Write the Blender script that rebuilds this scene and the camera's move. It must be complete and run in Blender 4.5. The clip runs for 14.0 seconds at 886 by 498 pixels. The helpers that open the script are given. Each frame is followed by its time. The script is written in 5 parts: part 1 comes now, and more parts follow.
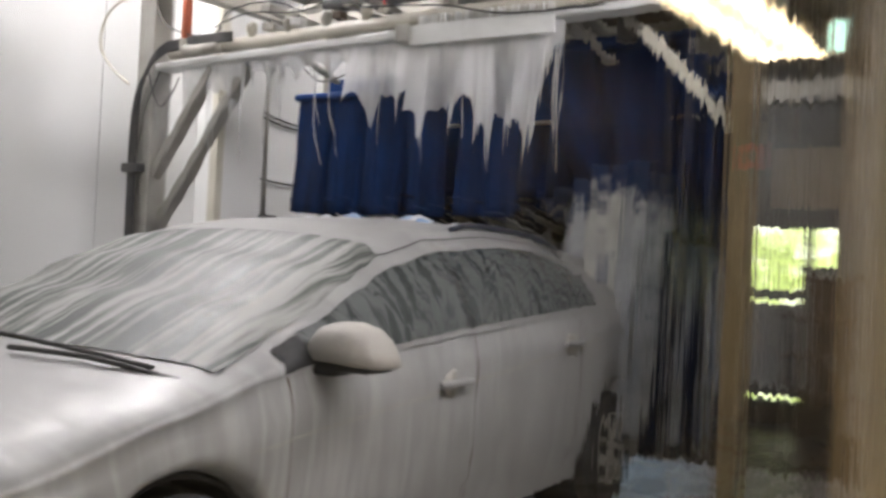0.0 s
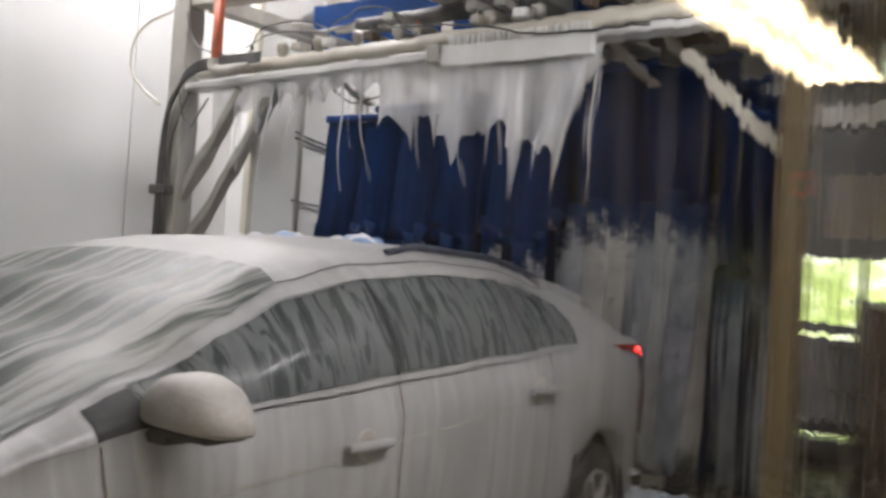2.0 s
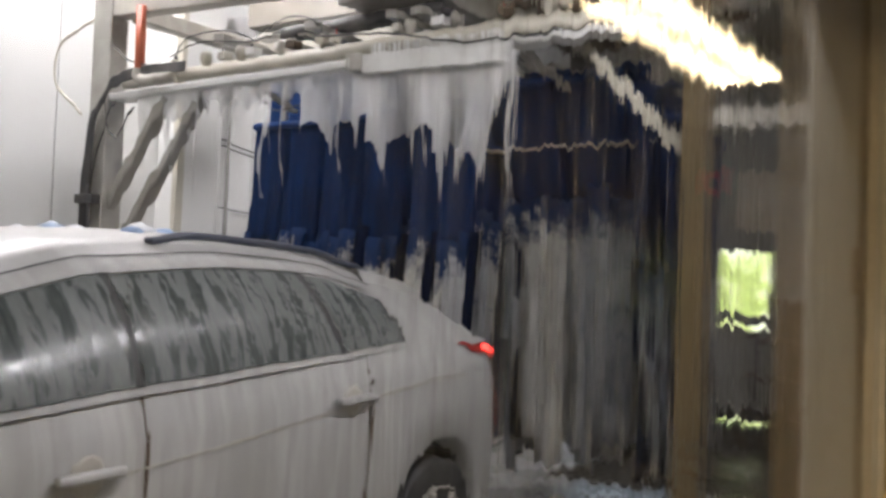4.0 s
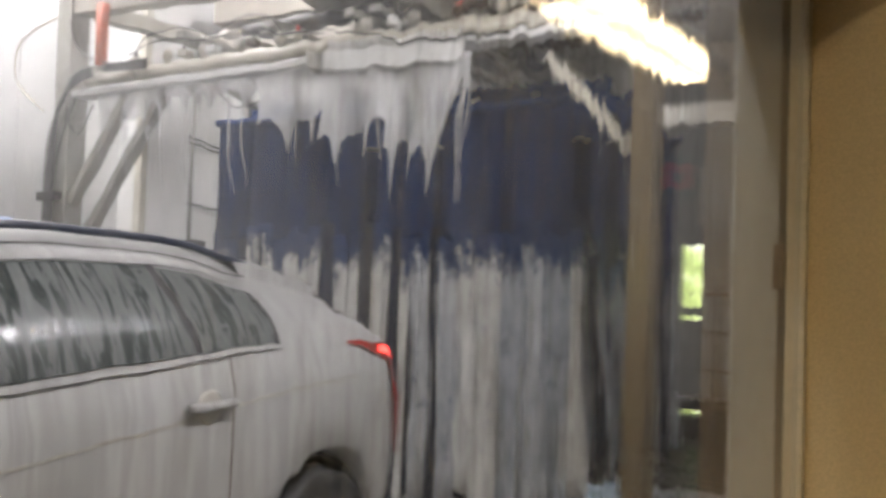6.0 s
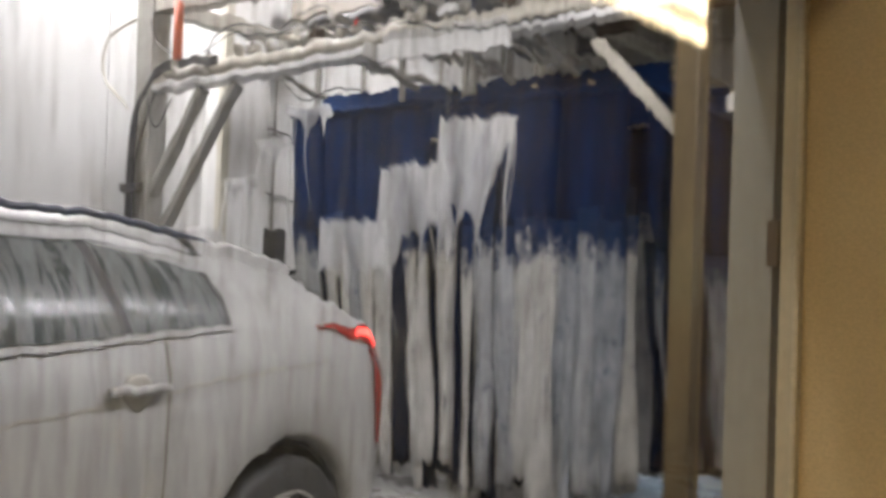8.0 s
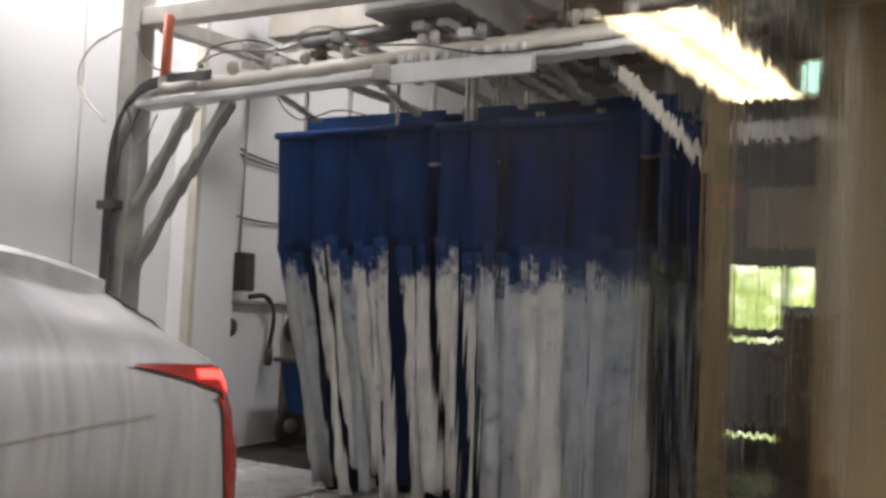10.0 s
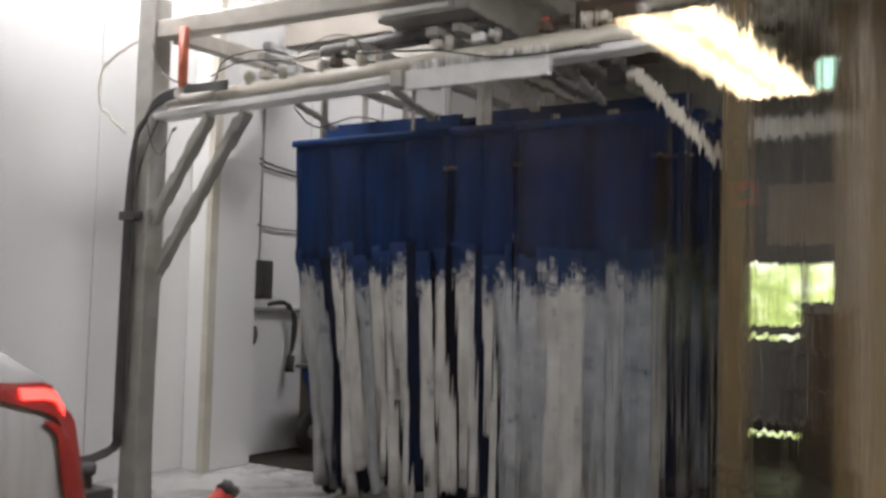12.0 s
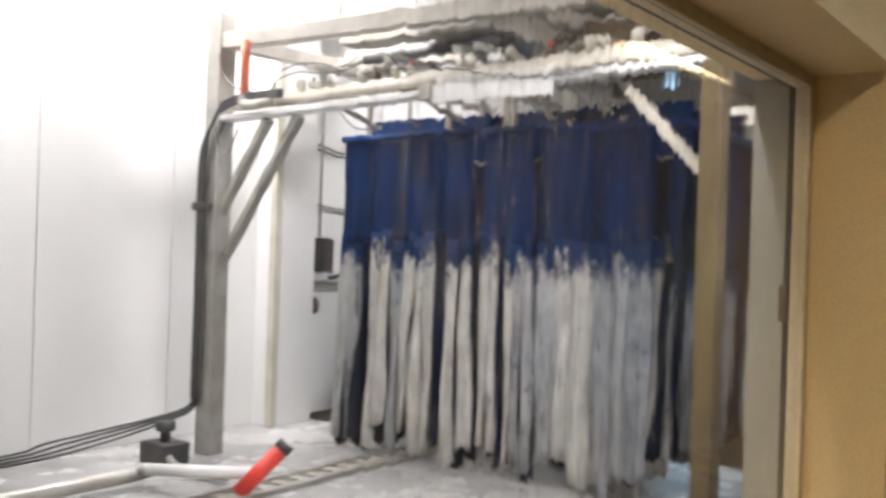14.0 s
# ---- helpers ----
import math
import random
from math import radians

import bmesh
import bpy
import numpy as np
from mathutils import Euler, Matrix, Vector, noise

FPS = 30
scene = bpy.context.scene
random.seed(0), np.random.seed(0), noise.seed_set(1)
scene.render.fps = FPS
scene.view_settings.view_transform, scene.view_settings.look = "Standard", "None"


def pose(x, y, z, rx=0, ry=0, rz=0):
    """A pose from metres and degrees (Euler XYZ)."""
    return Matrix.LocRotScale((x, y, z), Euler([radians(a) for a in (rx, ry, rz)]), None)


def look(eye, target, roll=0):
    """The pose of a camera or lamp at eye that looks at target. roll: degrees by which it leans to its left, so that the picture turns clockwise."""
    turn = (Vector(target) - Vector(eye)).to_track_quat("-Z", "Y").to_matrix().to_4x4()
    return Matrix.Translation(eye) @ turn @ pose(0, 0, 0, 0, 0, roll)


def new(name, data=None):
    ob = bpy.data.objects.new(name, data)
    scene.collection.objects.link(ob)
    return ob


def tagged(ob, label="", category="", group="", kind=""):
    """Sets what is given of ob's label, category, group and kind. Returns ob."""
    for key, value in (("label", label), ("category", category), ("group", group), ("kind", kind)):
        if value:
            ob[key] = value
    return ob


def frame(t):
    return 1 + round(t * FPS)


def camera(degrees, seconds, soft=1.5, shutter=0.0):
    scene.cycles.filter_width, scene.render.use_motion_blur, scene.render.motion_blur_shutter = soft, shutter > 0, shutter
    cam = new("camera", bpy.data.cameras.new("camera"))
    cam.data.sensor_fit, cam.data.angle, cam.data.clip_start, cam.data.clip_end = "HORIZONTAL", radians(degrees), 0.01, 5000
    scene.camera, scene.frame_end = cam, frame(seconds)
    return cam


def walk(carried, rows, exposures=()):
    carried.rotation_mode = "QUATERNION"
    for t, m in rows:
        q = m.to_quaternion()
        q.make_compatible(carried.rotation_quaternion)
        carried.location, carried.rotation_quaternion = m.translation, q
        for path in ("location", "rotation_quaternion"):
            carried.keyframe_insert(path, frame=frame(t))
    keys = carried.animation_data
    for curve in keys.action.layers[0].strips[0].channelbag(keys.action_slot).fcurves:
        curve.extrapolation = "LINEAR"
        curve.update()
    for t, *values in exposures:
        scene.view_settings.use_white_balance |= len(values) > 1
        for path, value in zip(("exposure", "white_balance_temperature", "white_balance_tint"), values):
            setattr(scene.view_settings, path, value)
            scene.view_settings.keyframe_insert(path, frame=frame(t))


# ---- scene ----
cam = camera(50.0, 14.0, 3.0, 0.5)
PATH = [
    (0, (-0.017, 0.204, 1.284), (-1.064, 1.908, 1.310), 2.75),
    (0.5, (-0.030, 0.275, 1.300), (-1.078, 1.977, 1.344), 3.85),
    (1, (-0.040, 0.326, 1.312), (-1.111, 2.015, 1.329), 4.79),
    (1.5, (-0.039, 0.320, 1.310), (-1.115, 2.005, 1.351), 3.99),
    (2, (-0.059, 0.406, 1.338), (-1.189, 2.055, 1.399), 3.68),
    (2.5, (-0.089, 0.339, 1.295), (-1.188, 2.008, 1.381), 4.13),
    (3, (-0.040, 0.328, 1.312), (-1.063, 2.042, 1.428), 1.71),
    (5.5, (0.104, 0.266, 1.321), (-0.889, 2.003, 1.360), 3.16),
    (6, (0.158, 0.291, 1.324), (-0.811, 2.039, 1.392), 1.83),
    (6.5, (0.370, 0.355, 1.322), (-0.781, 1.988, 1.416), 0.21),
    (7, (0.646, 0.446, 1.295), (-0.587, 2.020, 1.314), 1.64),
    (9.5, (-0.024, 0.239, 1.292), (-1.041, 1.958, 1.399), 2.80),
    (10, (-0.019, 0.211, 1.285), (-1.030, 1.933, 1.393), 2.79),
    (10.5, (-0.015, 0.185, 1.280), (-1.038, 1.899, 1.388), 1.61),
    (11, (-0.014, 0.182, 1.279), (-1.058, 1.882, 1.401), 1.85),
    (11.5, (-0.013, 0.177, 1.279), (-1.060, 1.876, 1.401), 1.65),
    (12, (-0.014, 0.181, 1.279), (-1.054, 1.885, 1.395), 1.64),
    (12.5, (-0.012, 0.171, 1.276), (-1.044, 1.880, 1.396), 1.53),
    (13, (0.030, -0.077, 1.224), (-0.913, 1.680, 1.384), 0.19),
    (13.5, (0.488, 0.036, 1.360), (-0.679, 1.659, 1.429), 4.64),
    (14, (0.585, -0.177, 1.496), (-0.602, 1.431, 1.498), 1.87),
]
walk(cam, [(t, look(e, a, r)) for t, e, a, r in PATH],
     [(0, 0.36), (3.2, 0.24), (5.5, 0.44), (6.3, 0.52), (7.0, 0.88), (8.0, 0.45), (9.3, 0.15), (12.8, 0.15), (13.4, 0.6), (14.0, 1.18)])


# ---- world and lights ----
world = bpy.data.worlds.new("sky")
scene.world = world
world.use_nodes = True
wn = world.node_tree.nodes
sky = wn.new("ShaderNodeTexSky")
sky.sky_type, sky.sun_disc = "NISHITA", False
sky.sun_elevation, sky.sun_rotation = radians(48), radians(150)
world.node_tree.links.new(sky.outputs[0], wn["Background"].inputs[0])
wn["Background"].inputs[1].default_value = 0.12

sun = new("sun", bpy.data.lights.new("sun", "SUN"))
sun.data.energy, sun.data.angle, sun.data.color = 3.0, radians(0.5), (1.0, 0.95, 0.88)
sun.matrix_world = look((-6, -10, 12), (0, 0, 0))

FLOOR = 0.13          # level of the wash bay floor
GLASS = -0.165        # plane of the observation window
WALL_W = -4.85        # far wall of the bay


def area(name, place, target, w, h, watts, color):
    ob = new(name, bpy.data.lights.new(name, "AREA"))
    ob.data.shape, ob.data.size, ob.data.size_y, ob.data.energy, ob.data.color = "RECTANGLE", w, h, watts, color
    ob.matrix_world = look(place, target)
    return ob


COOL, WARM = (1.0, 0.948, 0.993), (1.0, 0.80, 0.50)
area("unseen_bay_light", (-4.58, 3.5, 4.04), (-4.58, 3.5, 0), 0.3, 2.4, 74, COOL)
# Fill added above the window, out of view, to brighten the car's side.
area("added_side_fill", (-0.46, 2.3, 2.52), (-2.6, 2.3, 1.35), 2.4, 0.12, 35, COOL)
# Added above the view to brighten the back of the bay.
area("unseen_bay_light", (-3.3, 5.7, 4.04), (-3.3, 5.7, 0), 0.3, 2.4, 100, COOL)


# ---- materials ----
def nodes_of(name):
    m = bpy.data.materials.new(name)
    m.use_nodes = True
    nt = m.node_tree
    return m, nt, nt.nodes["Principled BSDF"], nt.nodes["Material Output"]


def coords(nt, scale, kind="Object"):
    tc, mp = nt.nodes.new("ShaderNodeTexCoord"), nt.nodes.new("ShaderNodeMapping")
    mp.inputs["Scale"].default_value = scale
    nt.links.new(tc.outputs[kind], mp.inputs[0])
    return mp.outputs[0]


def noise_of(nt, vec, scale, detail=4, rough=0.6, wander=0.0):
    n = nt.nodes.new("ShaderNodeTexNoise")
    n.inputs["Scale"].default_value, n.inputs["Detail"].default_value, n.inputs["Roughness"].default_value = scale, detail, rough
    n.inputs["Distortion"].default_value = wander
    nt.links.new(vec, n.inputs["Vector"])
    return n.outputs["Fac"]


def ramp(nt, fac, stops):
    r = nt.nodes.new("ShaderNodeValToRGB")
    el = r.color_ramp.elements
    while len(el) < len(stops):
        el.new(0.5)
    for e, (p, c) in zip(el, stops):
        e.position, e.color = p, (*c, 1) if len(c) == 3 else c
    nt.links.new(fac, r.inputs[0])
    return r.outputs[0]


def mixed(nt, fac, a, b, mode="MIX"):
    m = nt.nodes.new("ShaderNodeMix")
    m.data_type, m.blend_type = "RGBA", mode
    for sock, v in ((m.inputs["Factor"], fac), (m.inputs["A"], a), (m.inputs["B"], b)):
        if isinstance(v, (int, float)):
            sock.default_value = v
        elif isinstance(v, tuple):
            sock.default_value = (*v, 1)
        else:
            nt.links.new(v, sock)
    return m.outputs["Result"]


def bump(nt, p, height, strength, dist=0.01):
    b = nt.nodes.new("ShaderNodeBump")
    b.inputs["Strength"].default_value, b.inputs["Distance"].default_value = strength, dist
    nt.links.new(height, b.inputs["Height"])
    nt.links.new(b.outputs[0], p.inputs["Normal"])


def surface(name, a, b, rough=0.5, metal=0.0, scale=3.0, fine=60.0, stretch=(1, 1, 1), relief=0.15, lo=0.35, hi=0.7, spec=0.5, kind="Object", grain=0.82):
    """Two colours in large stains, a fine grain over them, and a fine relief."""
    m, nt, p, _ = nodes_of(name)
    v = coords(nt, stretch, kind)
    big = ramp(nt, noise_of(nt, v, scale), [(lo, a), (hi, b)])
    fleck = ramp(nt, noise_of(nt, v, fine, 3), [(0.3, (grain,) * 3), (0.7, (1, 1, 1))])
    nt.links.new(mixed(nt, 1.0, big, fleck, "MULTIPLY"), p.inputs["Base Color"])
    nt.links.new(ramp(nt, noise_of(nt, v, scale * 2.3), [(0.3, (rough * 0.75,) * 3), (0.7, (min(1, rough * 1.2),) * 3)]), p.inputs["Roughness"])
    p.inputs["Metallic"].default_value, p.inputs["Specular IOR Level"].default_value = metal, spec
    bump(nt, p, noise_of(nt, v, fine, 3), relief)
    return m


def glow(name, color, strength):
    m, nt, p, _ = nodes_of(name)
    p.inputs["Base Color"].default_value = (*color, 1)
    p.inputs["Emission Color"].default_value = (*color, 1)
    p.inputs["Emission Strength"].default_value = strength
    return m


M_WALL = surface("wet_white_panel", (0.78, 0.78, 0.77), (0.73, 0.73, 0.715), 0.4, scale=0.7, fine=9, stretch=(1, 1, 0.6), relief=0.02, grain=0.96)
M_DIRTY = surface("dirty_lower_wall", (0.13, 0.105, 0.08), (0.27, 0.245, 0.21), 0.6, scale=2.5, stretch=(1, 1, 0.5))
M_CEIL = surface("bay_ceiling_paint", (0.34, 0.33, 0.31), (0.24, 0.235, 0.22), 0.6, scale=1.2)
M_FLOOR = surface("wet_concrete", (0.30, 0.295, 0.285), (0.50, 0.495, 0.48), 0.28, scale=1.3, fine=45, relief=0.3)
M_STEEL = surface("galvanised_steel", (0.47, 0.455, 0.42), (0.33, 0.315, 0.285), 0.45, 0.5, scale=5, fine=70, relief=0.12)
M_RAIL = surface("worn_grey_beam", (0.54, 0.515, 0.455), (0.38, 0.355, 0.31), 0.5, 0.2, scale=6, fine=70)
M_DARK = surface("dark_painted_metal", (0.05, 0.05, 0.055), (0.10, 0.095, 0.09), 0.5, 0.3, scale=6)
M_BROWN = surface("rusty_brown_metal", (0.13, 0.09, 0.06), (0.07, 0.05, 0.04), 0.6, 0.3, scale=8)
M_DUCT = surface("tan_duct_sheet", (0.33, 0.30, 0.26), (0.25, 0.225, 0.19), 0.5, 0.1, scale=4)
M_WHITE = surface("white_enamel", (0.82, 0.82, 0.80), (0.72, 0.72, 0.70), 0.35, scale=4)
M_PIPE = surface("cream_plastic_pipe", (0.62, 0.59, 0.50), (0.48, 0.45, 0.37), 0.4, scale=7)
# The ochre puts the hall's warm reflection into the near post's own colour.
M_YELLOW = surface("ochre_tinted_steel", (0.17, 0.12, 0.055), (0.09, 0.066, 0.034), 0.45, 0.1, scale=5, stretch=(1, 1, 0.3))
M_RUBBER = surface("black_rubber", (0.02, 0.02, 0.021), (0.045, 0.045, 0.045), 0.6, scale=10)
M_RED = surface("red_plastic", (0.75, 0.05, 0.035), (0.60, 0.04, 0.03), 0.35, scale=9)
M_LENS = surface("dark_red_lens", (0.34, 0.025, 0.02), (0.26, 0.02, 0.016), 0.2, scale=9)
M_ORANGE = surface("orange_red_hose", (0.66, 0.16, 0.08), (0.5, 0.12, 0.07), 0.4, scale=9)
M_BEIGE = surface("beige_hall_paint", (0.74, 0.58, 0.33), (0.68, 0.53, 0.30), 0.6, scale=1.2, fine=160, relief=0.08)
M_TRIM = surface("cream_frame_paint", (0.66, 0.56, 0.38), (0.58, 0.49, 0.33), 0.45, scale=4)
M_JAMB = surface("grey_jamb_paint", (0.38, 0.365, 0.32), (0.28, 0.27, 0.235), 0.5, scale=3, stretch=(1, 1, 0.3))
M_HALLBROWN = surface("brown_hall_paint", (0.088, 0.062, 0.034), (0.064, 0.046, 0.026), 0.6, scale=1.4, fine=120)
# Darker copy of the hall brown, so that the glass mirrors it dimly.
M_HALLWALL = surface("darkened_hall_brown", (0.040, 0.028, 0.016), (0.026, 0.019, 0.011), 0.6, scale=1.4, fine=120)
M_HALLCEIL = surface("hall_ceiling_tile", (0.20, 0.17, 0.12), (0.16, 0.135, 0.10), 0.8, scale=3, fine=120)
M_HALLFLOOR = surface("hall_floor_tile", (0.045, 0.034, 0.022), (0.075, 0.055, 0.038), 0.3, scale=2)
M_BLUE = surface("blue_felt_cloth", (0.0018, 0.010, 0.042), (0.005, 0.031, 0.122), 0.8, scale=11, fine=140, stretch=(1, 1, 0.12), relief=0.9, spec=0.06)
# Dark blue cloth, deepened further to carry the shade in gaps between tails.
M_NAVY = surface("dark_blue_felt_with_gap_shade", (0.0018, 0.0045, 0.014), (0.004, 0.013, 0.048), 0.8, scale=11, fine=140, stretch=(1, 1, 0.12), relief=0.9, spec=0.05)
M_BLUEPAINT = surface("blue_painted_panel", (0.008, 0.040, 0.15), (0.006, 0.028, 0.10), 0.75, scale=4, spec=0.1)
M_TUBE = glow("lit_diffuser", (1.0, 0.99, 0.95), 6.0)
M_WARMTUBE = glow("warm_lit_diffuser", (1.0, 0.79, 0.48), 5.5)
M_WARMBAND = glow("warm_lit_tube_band", (1.0, 0.82, 0.53), 13.0)
# Stronger glow for the added hall troffer that is out of view.
M_NEARTUBE = glow("added_lamp_diffuser", (1.0, 0.79, 0.48), 8.5)
M_NEARBAND = glow("added_lamp_band", (1.0, 0.82, 0.53), 20.0)
M_EXIT = glow("lit_green_sign", (0.55, 0.95, 0.80), 3.0)
M_TAILON = glow("lit_red_lamp", (1.0, 0.05, 0.04), 4.0)
M_LEAF = surface("green_leaves", (0.05, 0.10, 0.02), (0.10, 0.16, 0.04), 0.6, scale=6)
M_GRASS = surface("lawn", (0.07, 0.11, 0.03), (0.10, 0.14, 0.05), 0.8, scale=2)


def cloth_tail(name, dark, pale, dye):
    """Worn off-white cloth, stained blue in blotches that differ from strip to strip."""
    m, nt, p, _ = nodes_of(name)
    v = coords(nt, (1, 1, 0.45))
    info = nt.nodes.new("ShaderNodeObjectInfo")
    off = nt.nodes.new("ShaderNodeVectorMath")
    off.operation = "MULTIPLY_ADD"
    off.inputs[1].default_value = (37, 37, 37)
    nt.links.new(info.outputs["Random"], off.inputs[0])
    nt.links.new(v, off.inputs[2])
    w = off.outputs[0]
    sep = nt.nodes.new("ShaderNodeSeparateXYZ")
    nt.links.new(coords(nt, (1, 1, 1)), sep.inputs[0])
    height = nt.nodes.new("ShaderNodeMapRange")
    for slot, value in (("From Min", -0.30), ("From Max", 0.0), ("To Min", 0.0), ("To Max", 0.36)):
        height.inputs[slot].default_value = value
    nt.links.new(sep.outputs["Z"], height.inputs["Value"])
    add = nt.nodes.new("ShaderNodeMath")
    nt.links.new(noise_of(nt, w, 13.0, 7, 0.72), add.inputs[0])
    nt.links.new(height.outputs[0], add.inputs[1])
    stain = ramp(nt, add.outputs[0], [(0.58, (0, 0, 0)), (0.72, (1, 1, 1))])
    base = ramp(nt, noise_of(nt, w, 14, 4), [(0.3, dark), (0.7, pale)])
    tint = ramp(nt, info.outputs["Random"], [(0.0, (0.48, 0.52, 0.58)), (0.5, (0.85, 0.86, 0.87)), (1.0, (1, 0.99, 0.97))])
    col = mixed(nt, stain, mixed(nt, 1.0, base, tint, "MULTIPLY"), dye)
    nt.links.new(col, p.inputs["Base Color"])
    p.inputs["Roughness"].default_value, p.inputs["Specular IOR Level"].default_value = 0.8, 0.12
    bump(nt, p, noise_of(nt, w, 45, 4), 0.6, 0.02)
    return m


M_TAIL = cloth_tail("worn_white_cloth", (0.44, 0.43, 0.41), (0.66, 0.65, 0.62), (0.0045, 0.024, 0.090))
M_GREYTAIL = cloth_tail("worn_grey_cloth", (0.27, 0.285, 0.31), (0.50, 0.51, 0.53), (0.0045, 0.024, 0.085))


def foamed(name, under, foam, rough, amount, stretch, metal=0.0, spec=0.5, soft=0.10, detail=5, coat=0.25, wander=0.6):
    """A surface under soap that has run down it in streaks."""
    m, nt, p, _ = nodes_of(name)
    v = coords(nt, stretch)
    a = noise_of(nt, v, 6.0, detail, 0.6, wander)
    mask = ramp(nt, a, [(amount - soft, (1, 1, 1)), (amount + soft, (0, 0, 0))])
    shade = ramp(nt, noise_of(nt, coords(nt, (1, 1, 1)), 2.2, 4), [(0.3, (0.86, 0.86, 0.86)), (0.7, (1, 1, 1))])
    nt.links.new(mixed(nt, 1.0, mixed(nt, mask, under, foam), shade, "MULTIPLY"), p.inputs["Base Color"])
    nt.links.new(ramp(nt, a, [(amount - 0.1, (0.55,) * 3), (amount + 0.1, (rough,) * 3)]), p.inputs["Roughness"])
    p.inputs["Metallic"].default_value, p.inputs["Specular IOR Level"].default_value = metal, spec
    p.inputs["Coat Weight"].default_value, p.inputs["Coat Roughness"].default_value = coat, 0.22
    bump(nt, p, noise_of(nt, v, 18.0, 4), 0.25, 0.006)
    return m


M_PAINT = foamed("silver_car_paint_with_soap", (0.355, 0.35, 0.34), (0.45, 0.445, 0.435), 0.36, 0.48, (0.5, 3.4, 0.28), 0.1, coat=0.08)
M_CARGLASS = foamed("car_glass_with_soap_streaks", (0.04, 0.05, 0.048), (0.15, 0.157, 0.155), 0.12, 0.50, (0.3, 4.6, 0.9), spec=0.6, soft=0.16, detail=8, coat=0.1, wander=0.9)
M_SCREEN = foamed("windscreen_with_soap_streaks", (0.032, 0.044, 0.036), (0.37, 0.37, 0.35), 0.38, 0.475, (2.9, 0.16, 0.16), spec=0.3, soft=0.06, coat=0.0, wander=0.3)


def veil(name, color, lo, hi, scale, stretch, most, thin=0.0, axis="Z", ends=(0.0, 0.35, 1.0)):
    """A thin torn film: patches of wet white foam, with clear gaps between."""
    m, nt, p, out = nodes_of(name)
    v = coords(nt, stretch)
    clear, mix = nt.nodes.new("ShaderNodeBsdfTransparent"), nt.nodes.new("ShaderNodeMixShader")
    a = ramp(nt, noise_of(nt, v, scale, 6, 0.62), [(lo, (0, 0, 0)), (hi, (most,) * 3)])
    if thin:
        # the film grows thinner towards one end
        sep, low, mul = nt.nodes.new("ShaderNodeSeparateXYZ"), nt.nodes.new("ShaderNodeMapRange"), nt.nodes.new("ShaderNodeMath")
        nt.links.new(coords(nt, (1, 1, 1)), sep.inputs[0])
        for slot, value in (("From Min", -thin), ("From Max", ends[0]), ("To Min", ends[1]), ("To Max", ends[2])):
            low.inputs[slot].default_value = value
        nt.links.new(sep.outputs[axis], low.inputs["Value"])
        mul.operation = "MULTIPLY"
        nt.links.new(a, mul.inputs[0])
        nt.links.new(low.outputs[0], mul.inputs[1])
        a = mul.outputs[0]
    nt.links.new(a, mix.inputs[0])
    nt.links.new(clear.outputs[0], mix.inputs[1])
    nt.links.new(p.outputs[0], mix.inputs[2])
    nt.links.new(mix.outputs[0], out.inputs["Surface"])
    p.inputs["Base Color"].default_value = (*color, 1)
    p.inputs["Roughness"].default_value = 0.35
    p.inputs["Transmission Weight"].default_value = 0.0
    bump(nt, p, noise_of(nt, v, scale * 4, 4), 0.5, 0.02)
    return m


M_MIST = veil("drifting_spray", (0.80, 0.80, 0.80), 0.25, 0.75, 1.2, (1, 1, 0.8), 0.31, 2.9, "X", (-1.5, 1.0, 0.15))
M_FOAM = veil("soap_film", (0.74, 0.74, 0.74), 0.12, 0.55, 3.0, (1.4, 1.4, 0.30), 0.86, 0.7, "Z", (0.0, 0.30, 1.0))


